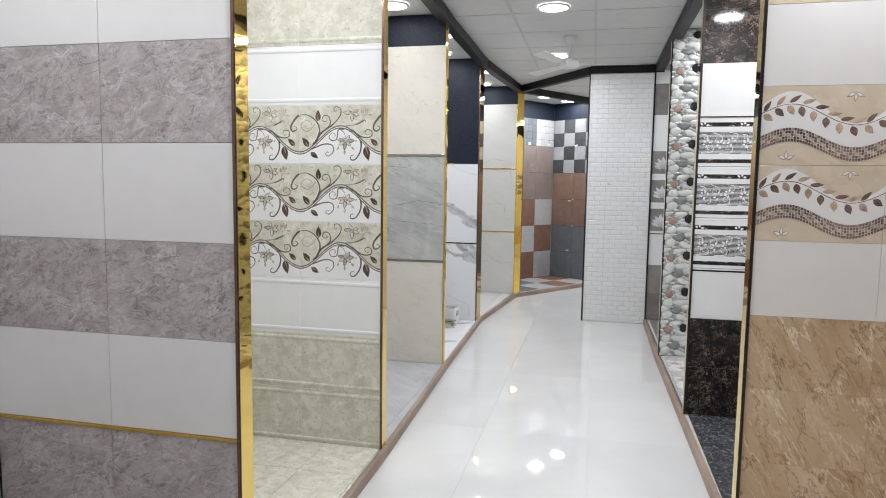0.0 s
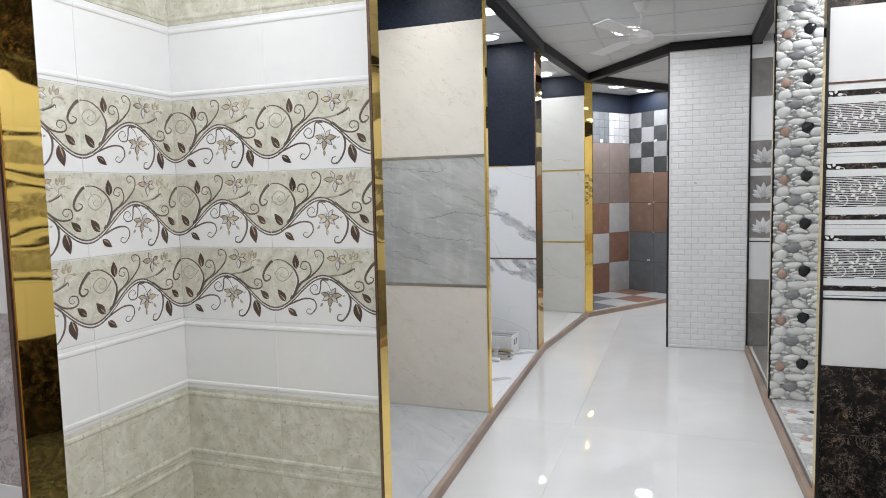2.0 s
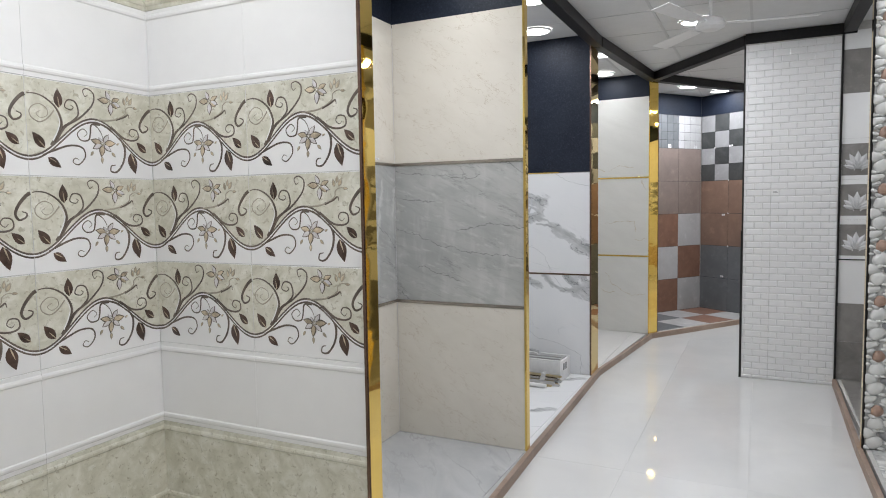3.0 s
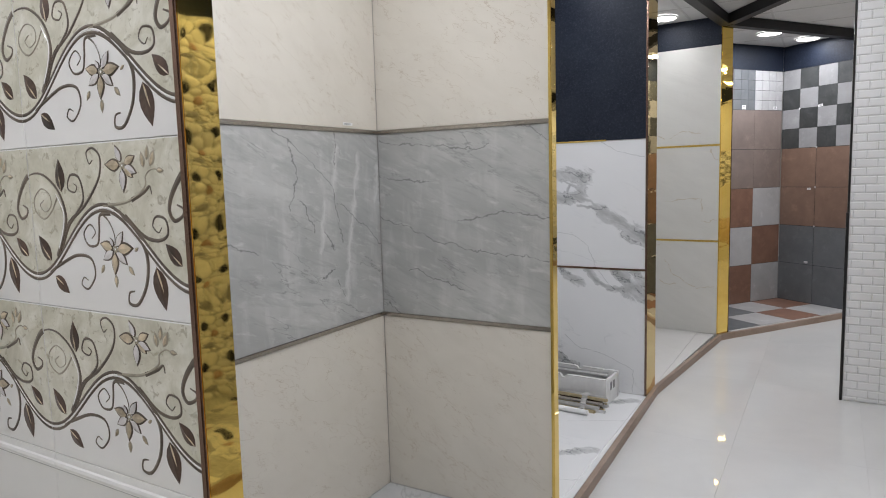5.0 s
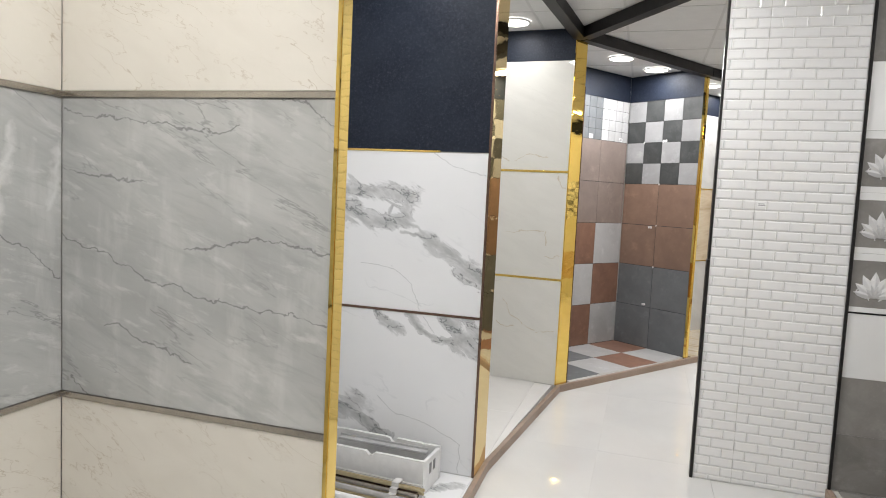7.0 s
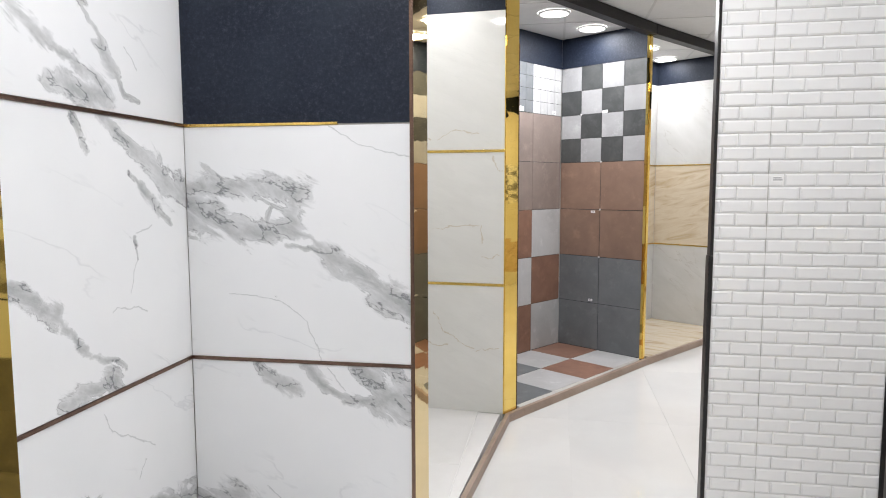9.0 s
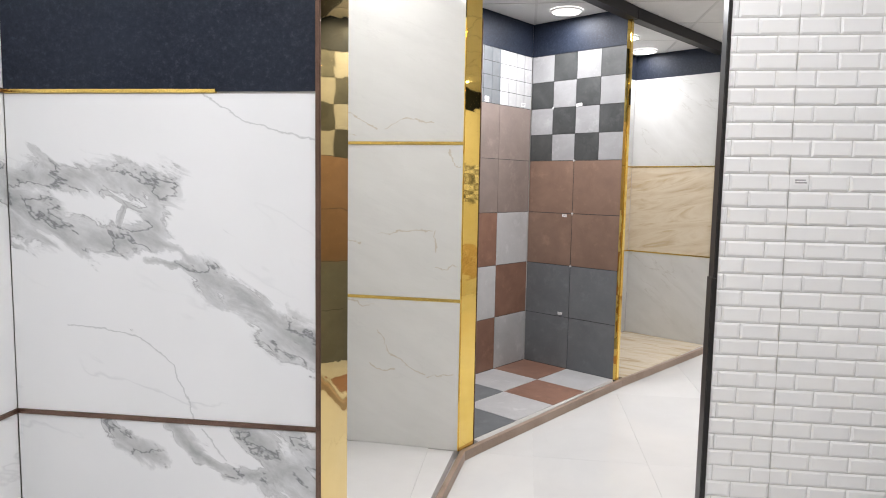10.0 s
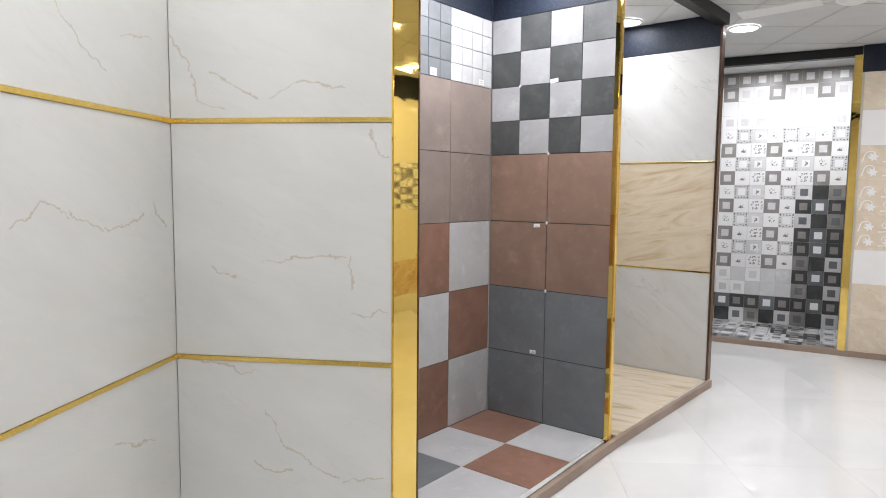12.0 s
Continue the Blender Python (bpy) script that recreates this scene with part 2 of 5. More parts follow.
def black_marble(name):
    """Near-black polished stone with a broken net of gold-brown veins and specks."""
    m = Mat(name, .08)
    v = m.mapped(m.shifted(), (1, 1, 1), (0, 0, .4))
    c = m.ramp(m.noise(v, 7, 6, .6, .8), [(.35, (.007, .006, .006)), (.7, (.026, .020, .017))])
    for scale, width, lo, strength, colour in ((12, .011, .46, .8, (.36, .27, .20)), (22, .018, .48, .7, (.46, .38, .31)), (40, .035, .52, .6, (.28, .18, .12))):
        w = m.vec("ADD", v, (scale, scale * .4, 2))
        line = m.math("MULTIPLY", m.vein(w, scale, width, 6, .62, 1.1), m.ramp(m.noise(w, scale * .8, 3), [(lo, 0), (lo + .14, strength)]))
        c = m.mix(line, c, colour)
    b = m.ramp(m.noise(v, 34, 4, .6, 1.5), [(.66, 0), (.72, .8)])
    m.colour(m.mix(b, c, (.32, .21, .13)))
    return m.m


def speckled(name):
    """Dark grey polished granite with pale flecks."""
    m = Mat(name, .16)
    v = m.shifted()
    c = m.ramp(m.noise(v, 9, 6, .62), [(.3, (.035, .037, .042)), (.7, (.085, .088, .095))])
    m.colour(m.mix(m.ramp(m.noise(v, 55, 5, .7, .8), [(.55, 0), (.63, .8)]), c, (.36, .35, .34)))
    return m.m


def rustic_grey(name):
    """Mauve-grey print of crumpled stone with fine broken cracks."""
    m = Mat(name, .36)
    v = m.grain(m.shifted(), -.35, (1, 1.5, 1))
    f = m.noise(v, 10, 8, .68, 1.6)
    c = m.ramp(f, [(.28, (.33, .295, .29)), (.5, (.47, .43, .423)), (.72, (.60, .56, .552))])
    for scale, width, step, strength, colour in ((7, .018, 3, .9, (.16, .142, .145)), (13, .024, 8, .75, (.20, .18, .182)), (8, .024, 5, .8, (.70, .68, .675)), (8, .014, 12, .6, (.30, .20, .155))):
        w = m.vec("ADD", v, (step, step * 1.7, 1))
        line = m.math("MULTIPLY", m.vein(w, scale, width, 6, .64, 1.3), m.ramp(m.noise(w, scale * .9, 3), [(.42, 0), (.54, strength)]))
        c = m.mix(line, c, colour)
    c = m.mix(m.ramp(m.noise(v, 70, 3, .6), [(.62, 0), (.74, .5)]), c, (.24, .22, .22))
    m.colour(m.tint(c, .05))
    m.bump(f, .002, .6)
    return m.m


def olive_stone(name):
    """Pale olive stone print with small pits."""
    m = Mat(name, .22)
    v = m.shifted()
    c = m.ramp(m.noise(v, 16, 6, .65, .6), [(.3, (.52, .505, .405)), (.5, (.64, .625, .525)), (.70, (.77, .76, .68))])
    c = m.mix(m.ramp(m.noise(v, 60, 4, .6, .6), [(.58, 0), (.66, .75)]), c, (.40, .375, .285))
    m.colour(m.mix(m.ramp(m.noise(v, 30, 4), [(.60, 0), (.7, .6)]), c, (.75, .75, .68)))
    return m.m


def rust_matt(name, a, b, rough=.55):
    m = Mat(name, rough)
    v = m.shifted()
    c = m.ramp(m.noise(v, 5, 6, .62, .5), [(.3, a), (.7, b)])
    c = m.mix(m.ramp(m.noise(m.vec("ADD", v, (3, 8, 1)), 2.6, 4, .6, .8), [(.42, 0), (.66, .3)]), c, tuple(x * .68 for x in a))
    c = m.mix(m.ramp(m.noise(m.vec("ADD", v, (9, 2, 4)), 9, 6, .7), [(.55, 0), (.72, .6)]), c, tuple(x * 1.28 for x in b))
    c = m.mix(m.ramp(m.noise(v, 60, 3), [(.6, 0), (.8, .25)]), c, tuple(x * 1.35 for x in b))
    m.colour(m.tint(c, .14))
    m.bump(m.noise(v, 45, 5), .0008, .5)
    return m.m


def travertine(name):
    m = Mat(name, .14)
    v = m.grain(m.shifted(3), -.22, (1.0, 5.5, 1))
    f = m.noise(v, 1.9, 7, .58, .7)
    m.colour(m.ramp(f, [(.28, (.50, .37, .22)), (.42, (.68, .57, .42)), (.55, (.75, .66, .52)), (.68, (.60, .47, .30)), (.8, (.78, .71, .60))]))
    return m.m


def tan_marble(name):
    """Tan marble print: steep slanting cracks, dark with a pale side, over mottled clouds."""
    m = Mat(name, .16)
    src = m.shifted()
    v = m.grain(src, 1.0, (.8, 1.9, 1))
    f = m.noise(v, 3.4, 8, .60, .6)
    c = m.ramp(f, [(.30, (.46, .33, .20)), (.45, (.56, .42, .275)), (.57, (.61, .47, .32)), (.72, (.70, .57, .42))])
    for scale, width, step, strength, colour in ((2.6, .010, 2, .85, (.25, .15, .08)), (4.5, .012, 6, .75, (.28, .175, .095)), (2.8, .013, 9, .85, (.84, .76, .63)), (5.0, .014, 13, .6, (.78, .68, .54))):
        w = m.vec("ADD", m.grain(src, 1.06, (.62, 2.0, 1)), (step, step * .7, 1))
        line = m.math("MULTIPLY", m.vein(w, scale, width, 6, .62, .25), m.ramp(m.noise(w, scale * 1.1, 3), [(.38, 0), (.50, strength)]))
        c = m.mix(line, c, colour)
    m.colour(c)
    return m.m


WHITE = plain("white_glazed_tile", (.82, .82, .815), .07, grain=.012, scale=12, relief=0)
WARM_WHITE = plain("warm_white_tile", (.80, .79, .78), .22, grain=.015, scale=12, relief=0)
SUBWAY = plain("white_metro_tile", (.80, .80, .80), .15, grain=.012, scale=8, relief=0)
GROUT = plain("pale_grout", (.50, .49, .47), .9, grain=.08)
DARK_GROUT = plain("dark_grout", (.045, .045, .047), .9, grain=.1)
GREY_RUSTIC = rustic_grey("grey_rustic_tile")
OLIVE = olive_stone("olive_stone_tile")
CREAM = marble("cream_marble", (.72, .685, .615), (.68, .645, .575), [(2.6, .003, (.48, .41, .32), .8), (7, .008, (.54, .48, .40), .85)], .035, 5)
CROSS_CRACKS = [(0, .76, .41, .71), (.41, .71, .54, .72), (.62, .80, .73, .775), (.73, .775, .83, .70), (0, .60, .28, .575), (.39, .415, .61, .455), (.61, .455, .83, .427),
                (0, .425, .30, .33), (.30, .33, .475, .29), (.475, .29, .83, .262), (.15, .203, .42, .125), (.03, .04, .12, .0)]
BACK_CRACKS = [(.90, .83, 1.045, .765), (1.045, .765, 1.31, .585), (1.07, .745, 1.108, .64), (1.108, .64, 1.07, .484), (1.345, .81, 1.335, .65), (1.317, .59, 1.362, .342), (1.34, .51, 1.438, .45),
               (1.438, .45, 1.636, .312), (1.26, .402, 1.325, .312), (1.225, .217, 1.32, .231), (1.325, .18, 1.368, .112), (1.108, .53, 1.162, .496), (1.162, .496, 1.195, .40), (.5, .5, .9, .34)]
GREY_MARBLE = cracked("grey_marble", (.54, .545, .53), (.43, .436, .424), CROSS_CRACKS, [], 2.3)
GREY_SIDE = cracked("grey_marble_side", (.55, .557, .545), (.44, .447, .437), BACK_CRACKS, [(1.49, .695, 1.453, .49), (1.453, .49, 1.40, .293), (1.40, .293, 1.385, .10), (1.345, .72, 1.325, .555), (1.265, .52, 1.23, .31), (1.63, .66, 1.60, .52)], 6.1)
STAT_MID = statuario("white_marble_bold_vein", [(0, .57, .09, .59, .03), (.09, .59, .25, .60, .032), (.25, .60, .41, .56, .032), (.40, .55, .40, .47, .03), (0, .53, .11, .525, .026), (0, .49, .12, .46, .034), (.12, .46, .24, .43, .028), (.24, .43, .39, .455, .022), (.305, .52, .30, .44, .009),
    (.39, .46, .50, .38, .012), (.37, .395, .47, .385, .010), (.50, .375, .57, .34, .024), (.57, .34, .64, .29, .026), (.64, .29, .70, .235, .018), (.70, .235, .83, .165, .034)],
    [(.51, .80, .61, .735), (.61, .735, .71, .703), (.71, .703, .81, .688), (.15, .227, .33, .208), (.33, .208, .43, .136), (.43, .136, .48, .0)], 3.1)
STAT_LOW = statuario("white_marble_corner_vein", [(.26, .77, .39, .70, .016), (.42, .79, .50, .72, .014), (.50, .72, .57, .685, .012), (.57, .685, .69, .678, .016), (.61, .79, .69, .71, .022), (.69, .70, .83, .635, .036), (.73, .78, .78, .71, .024), (0, .26, .16, .29, .04), (.15, .24, .26, .175, .026), (.26, .175, .35, .137, .014)],
    [(.27, .343, .38, .264), (.38, .264, .53, .241), (.53, .241, .62, .196), (.62, .196, .72, .154), (.72, .154, .72, .012), (.50, .78, .56, .70)], 11.7)
STAT_SIDE = statuario("white_marble_side_vein", [(1.23, .80, 1.32, .735, .016), (1.32, .735, 1.41, .69, .018), (1.41, .69, 1.48, .65, .024), (1.48, .65, 1.56, .595, .027), (1.56, .595, 1.68, .55, .036), (1.33, .63, 1.40, .58, .010), (1.40, .58, 1.48, .52, .014), (1.48, .52, 1.545, .47, .012), (1.12, .79, 1.16, .685, .010),
    (1.03, .26, 1.07, .20, .010), (1.07, .20, 1.14, .125, .010), (1.14, .125, 1.28, .05, .010), (1.03, .03, 1.24, .02, .02), (1.36, .44, 1.365, .37, .008), (.2, .34, .6, .50, .03), (.6, .50, 1.03, .26, .016)],
    [(1.44, .474, 1.36, .45), (1.365, .38, 1.32, .27), (1.24, .229, 1.26, .243), (1.26, .243, 1.40, .205)], 5.3)
STAT_SIDE_TOP = statuario("white_marble_high_side_vein", [(.70, .36, 1.03, .15, .016), (1.03, .142, 1.14, .112, .010), (1.14, .112, 1.23, .064, .016), (1.08, .40, 1.17, .274, .014), (1.17, .274, 1.245, .18, .012), (1.245, .18, 1.285, .12, .018), (1.285, .12, 1.33, .05, .010), (1.33, .05, 1.40, .045, .010), (1.04, .05, 1.25, .03, .022)], [(1.34, .20, 1.40, .14), (.3, .5, .7, .42)], 7.9)
STAT_SIDE_LOW = statuario("white_marble_low_side_vein", [(.3, .72, .9, .56, .03), (1.035, .514, 1.154, .434, .028), (1.154, .434, 1.38, .34, .030), (1.38, .34, 1.68, .29, .034)], [(1.175, .751, 1.208, .688), (1.21, .69, 1.41, .572), (1.32, .50, 1.36, .54)], 8.3)
STAT_FLOOR = statuario("white_marble_floor_vein", [(.1, .1, .4, .42, .03), (.4, .42, .75, .7, .022)], [(.1, .6, .5, .75), (.5, .2, .8, .35)], 15.2)
IVORY_LINES = [[(.0, .29, .03, .22), (.03, .22, .08, .15), (.08, .15, .09, .064), (.09, .064, .19, .028), (.15, .152, .224, .107), (.224, .107, .306, .064), (.353, .064, .446, .117), (.446, .117, .60, .085), (.95, .36, 1.15, .20), (1.15, .20, 1.32, .10), (1.38, .22, 1.55, .24)],
               [(.32, .33, .60, .357), (.62, .357, .63, .25), (.62, .171, .666, .149), (.666, .149, .713, .18), (.713, .18, .758, .164), (.13, .31, .224, .27), (.69, .77, .74, .675), (.935, .47, 1.05, .535), (1.05, .535, 1.145, .505), (1.145, .515, 1.265, .449), (1.265, .449, 1.48, .49), (1.54, .53, 1.60, .45)],
               [(.04, .79, .187, .78), (.187, .78, .298, .75), (.316, .62, .40, .494), (.40, .494, .48, .425), (.48, .425, .593, .406), (.593, .39, .74, .40), (.27, .43, .40, .404), (.9, .40, 1.2, .30), (1.3, .62, 1.5, .55)]]
IVORIES = [cracked("ivory_marble", (.76, .755, .725), (.725, .72, .69), x, [], 3.7 + 2 * i, (.50, .40, .26), .0036, (9.0, .10), .14) for i, x in enumerate(IVORY_LINES)]
GREY_FLOOR = marble("cool_grey_marble", (.52, .53, .54), (.43, .44, .455), [(1.8, .02, (.34, .345, .355), .6)], .05, 2.6, turn=.9, stretch=(1, 2.2, 1))
PALE_MARBLE = marble("pale_grey_marble", (.70, .70, .69), (.62, .62, .605), [(1.6, .010, (.48, .46, .43), .6)], .05, 2.2, turn=.6, stretch=(1, 2.5, 1))
TRAVERTINE = travertine("banded_beige_marble")
TAN = tan_marble("tan_veined_marble")
SAND = marble("sand_tile", (.66, .55, .42), (.72, .63, .51), [(6, .012, (.54, .42, .29), .6)], .25, 7)
BLACK_MARBLE = black_marble("black_gold_marble")
BROWN = rust_matt("rust_brown_tile", (.178, .109, .078), (.235, .148, .108))
TAUPE = rust_matt("taupe_tile", (.20, .157, .14), (.245, .195, .172))
RUST = rust_matt("rust_tile", (.19, .098, .066), (.255, .138, .096))
SLATE = rust_matt("slate_tile", (.122, .131, .14), (.16, .17, .178))
CHAR = rust_matt("charcoal_tile", (.028, .031, .032), (.068, .071, .070), .45)
ASH = rust_matt("ash_grey_tile", (.26, .26, .265), (.32, .32, .325))
PALE_ASH = rust_matt("pale_ash_tile", (.44, .44, .445), (.50, .50, .505), .4)
GREY_STONE = rust_matt("grey_stone_tile", (.20, .19, .18), (.30, .285, .27), .3)
PALE_GLAZE = rust_matt("pale_grey_glaze", (.62, .62, .625), (.68, .68, .685), .25)
MID_GREY = rust_matt("mid_grey_glaze", (.20, .20, .205), (.25, .25, .255), .25)
BLACK_GLAZE = plain("black_glaze", (.016, .016, .018), .12, grain=.1, relief=0)
GRANITE = speckled("black_granite")
NAVY = navy_paint("navy_textured_paint")
GOLD = gold_metal("polished_gold_trim")
GOLD_DULL = gold_metal("brushed_gold_strip", .20, .0002)
STEEL_STRIP = plain("steel_strip", (.42, .39, .35), .22, .9, .08)
BRONZE = plain("bronze_strip", (.20, .125, .095), .25, .8, .12)
BLACK_TRIM = plain("black_trim", (.014, .013, .013), .35, grain=.2, relief=.0003)
BEAM = plain("dark_beam_paint", (.013, .012, .013), .5, grain=.2, spec=.3)
WOOD = wood_strip("brown_edge_strip")
FLOOR = floor_gloss("white_vitrified_tile")
PANEL = plain("ceiling_panel", (.64, .64, .64), .85, grain=.03, scale=120, relief=.0006)
TBAR = plain("ceiling_bar", (.52, .52, .52), .5, grain=.03)
PLASTER = plain("plaster", (.62, .61, .59), .8, grain=.05)
PAPER = plain("sticker_paper", (.82, .82, .82), .6, grain=.02)
INK = plain("sticker_ink", (.30, .30, .31), .6)
PLASTIC = plain("lamp_rim", (.80, .80, .80), .35, grain=.02)
FOAM = plain("white_foam", (.74, .74, .735), .6, grain=.07, scale=18, relief=.0015)
ANTIQUE = plain("antique_gold_metal", (.58, .49, .31), .38, .65, .12)
WRAP = plain("plastic_wrap", (.62, .61, .60), .22, grain=.10, scale=25, relief=.006)
VINE = plain("vine_print", (.12, .095, .075), .3, grain=.3, scale=30, relief=0)
VINE_LIGHT = plain("vine_print_light", (.36, .33, .26), .3, grain=.2, scale=30, relief=0)
LEAF = plain("leaf_print", (.075, .045, .033), .3, grain=.4, scale=60, relief=0)
PETAL = plain("petal_print", (.50, .42, .30), .3, grain=.3, scale=60, relief=0)
PETAL_PALE = plain("pale_petal_print", (.62, .60, .60), .3, grain=.12, scale=60, relief=0)
LEAF_ROSE = plain("rose_leaf_print", (.17, .105, .09), .3, grain=.4, scale=60, relief=0)
LEAF_TAN = plain("tan_leaf_print", (.46, .34, .255), .3, grain=.3, scale=60, relief=0)
MOSAIC_PALE = plain("pale_mosaic_print", (.60, .50, .43), .3, grain=.2, scale=90, relief=0)
MOSAIC = plain("mosaic_print", (.20, .135, .115), .3, grain=.5, scale=90, relief=0)
PEB_WHITE = plain("white_pebble", (.72, .72, .70), .3, grain=.05, scale=20, relief=0)
PEB_PALE = plain("pale_pebble", (.62, .62, .61), .3, grain=.08, scale=20, relief=0)
PEB_GREY = plain("grey_pebble", (.27, .27, .275), .3, grain=.15, scale=30, relief=0)
PEB_BLACK = plain("black_pebble", (.02, .02, .022), .2, grain=.2, scale=30, relief=0)
PEB_BROWN = plain("brown_pebble", (.40, .27, .21), .3, grain=.15, scale=30, relief=0)
GAP_DARK = plain("pebble_gap", (.46, .46, .45), .5, grain=.3, relief=0)
LIT = Mat("lamp_diffuser", .4)
LIT.b.inputs["Emission Color"].default_value = (1, .98, .95, 1)
LIT.b.inputs["Emission Strength"].default_value = 14
LIT = LIT.m


# ---- building helpers ----
def ob_from(name, bm, mats, parent=None, label="", m=None):
    me = bpy.data.meshes.new(name)
    bm.to_mesh(me)
    bm.free()
    for x in (mats if isinstance(mats, (list, tuple)) else [mats]):
        me.materials.append(x)
    o = new(name, me)
    if parent:
        o.parent = parent
    if m is not None:
        o.matrix_basis = m
    return tagged(o, label)


def part(name, bm, material, parent, label="", m=None):
    return ob_from(name, bm, material, parent, label, m)


def share(name, me, parent, m, label=""):
    o = new(name, me)
    o.parent = parent
    o.matrix_basis = m
    return tagged(o, label) if label else o


def box(bm, x0, y0, z0, x1, y1, z1, mi=0, bevel=0.0):
    vs = [bm.verts.new(p) for p in ((x0, y0, z0), (x1, y0, z0), (x1, y1, z0), (x0, y1, z0), (x0, y0, z1), (x1, y0, z1), (x1, y1, z1), (x0, y1, z1))]
    fs = [bm.faces.new([vs[i] for i in f]) for f in ((3, 2, 1, 0), (4, 5, 6, 7), (0, 1, 5, 4), (1, 2, 6, 5), (2, 3, 7, 6), (3, 0, 4, 7))]
    for f in fs:
        f.material_index = mi
    if bevel:
        r = bmesh.ops.bevel(bm, geom=list({e for f in fs for e in f.edges}), offset=bevel, segments=2, affect="EDGES", profile=.5)
        for f in r["faces"]:
            f.material_index = mi
    return vs


def prism(bm, pts, z0, z1, mi=0):
    """An upright block over a plan outline given anticlockwise."""
    lo = [bm.verts.new((x, y, z0)) for x, y in pts]
    hi = [bm.verts.new((x, y, z1)) for x, y in pts]
    fs = [bm.faces.new(lo[::-1]), bm.faces.new(hi)]
    n = len(pts)
    for i in range(n):
        fs.append(bm.faces.new((lo[i], lo[(i + 1) % n], hi[(i + 1) % n], hi[i])))
    for f in fs:
        f.material_index = mi


def disc(bm, cx, cy, z0, z1, r0, r1, n=40, mi=0, cap=True):
    a = [bm.verts.new((cx + r0 * math.cos(2 * math.pi * i / n), cy + r0 * math.sin(2 * math.pi * i / n), z0)) for i in range(n)]
    b = [bm.verts.new((cx + r1 * math.cos(2 * math.pi * i / n), cy + r1 * math.sin(2 * math.pi * i / n), z1)) for i in range(n)]
    fs = [bm.faces.new((a[i], a[(i + 1) % n], b[(i + 1) % n], b[i])) for i in range(n)]
    if cap:
        fs += [bm.faces.new(a[::-1]), bm.faces.new(b)]
    for f in fs:
        f.material_index = mi


def upright(ox, oy, deg, oz=0.0):
    """The frame of a wall face: x along the wall, y up, z out of the wall."""
    a = radians(deg)
    return Matrix(((math.cos(a), 0, math.sin(a), ox), (math.sin(a), 0, -math.cos(a), oy), (0, 1, 0, oz), (0, 0, 0, 1)))


def ground(ox, oy, deg, oz=0.0):
    return pose(ox, oy, oz, 0, 0, deg)


TILES = {}


def tile_mesh(w, h, d, mat, cut=.0012):
    """One tile with its back at z = -d and its face at z = 0, the edges eased."""
    key = (round(w, 4), round(h, 4), d, mat.name, cut)
    if key not in TILES:
        bm = bmesh.new()
        rings = [[(0, 0, -d), (w, 0, -d), (w, h, -d), (0, h, -d)], [(0, 0, -cut * .8), (w, 0, -cut * .8), (w, h, -cut * .8), (0, h, -cut * .8)],
                 [(cut, cut, 0), (w - cut, cut, 0), (w - cut, h - cut, 0), (cut, h - cut, 0)]]
        rings = [[bm.verts.new(p) for p in r] for r in rings]
        for a, b in zip(rings, rings[1:]):
            for i in range(4):
                bm.faces.new((a[i], a[(i + 1) % 4], b[(i + 1) % 4], b[i]))
        bm.faces.new(rings[2])
        bm.faces.new(rings[0][::-1])
        me = bpy.data.meshes.new("tile")
        bm.to_mesh(me)
        bm.free()
        me.materials.append(mat)
        TILES[key] = me
    return TILES[key]


def lay(parent, m, u0, u1, v0, v1, mat, name="tile", gap=.0014, d=.010, cut=.0009):
    """One tile on a face frame between two corners; uneven by a fraction of a millimetre."""
    return share(name, tile_mesh(u1 - u0 - gap, v1 - v0 - gap, d, mat, cut), parent, m @ pose(u0 + gap / 2, v0 + gap / 2, random.uniform(-.0003, .0003)))


def strip(parent, m, u0, u1, v0, v1, mat, label="", proud=.004, name="metal_strip"):
    bm = bmesh.new()
    box(bm, u0, v0, -.008, u1, v1, proud, 0, .0012)
    return part(name, bm, mat, parent, label, m)


def cuts(a, b, step, first=None):
    """Joint positions from a to b at a step; first is the width of the first piece."""
    out, x = [a], a + (first or step)
    while x < b - .012:
        out.append(x)
        x += step
    return out + [b]


# ---- the large structure ----
CURB = .05
TOP = 2.472
LEFT = -1.745
LEFT_B, LEFT_C, LEFT_D = -1.757, -1.727, -1.764
E_DEG, F_DEG, G_DEG = -4.3, -35.2, -36.0
H_DEG = -26.0


def wall_core(name, pts, label, z1=CEIL, mat=None, z0=0.0):
    bm = bmesh.new()
    prism(bm, pts, z0, z1)
    return tagged(ob_from(name, bm, mat or GROUT), label, "wall", kind="structure")


def thick(ox, oy, deg, length, depth, back=.004):
    """The plan outline of a wall whose face starts at ox, oy; the core lies a little behind the tile faces."""
    a = radians(deg)
    u, n = Vector((math.cos(a), math.sin(a))), Vector((math.sin(a), -math.cos(a)))
    o = Vector((ox, oy)) - n * back
    p = [o, o + u * length, o + u * length - n * depth, o - n * depth]
    return [tuple(q) for q in p]


# floor slab, with glossy tiles over it in the corridor
bm = bmesh.new()
box(bm, -2.2, -3.2, -.12, 6.2, 14.6, -.003)
floor = tagged(ob_from("floor", bm, PLASTER), "glossy white vitrified tile floor with thin joints", "floor", kind="structure")

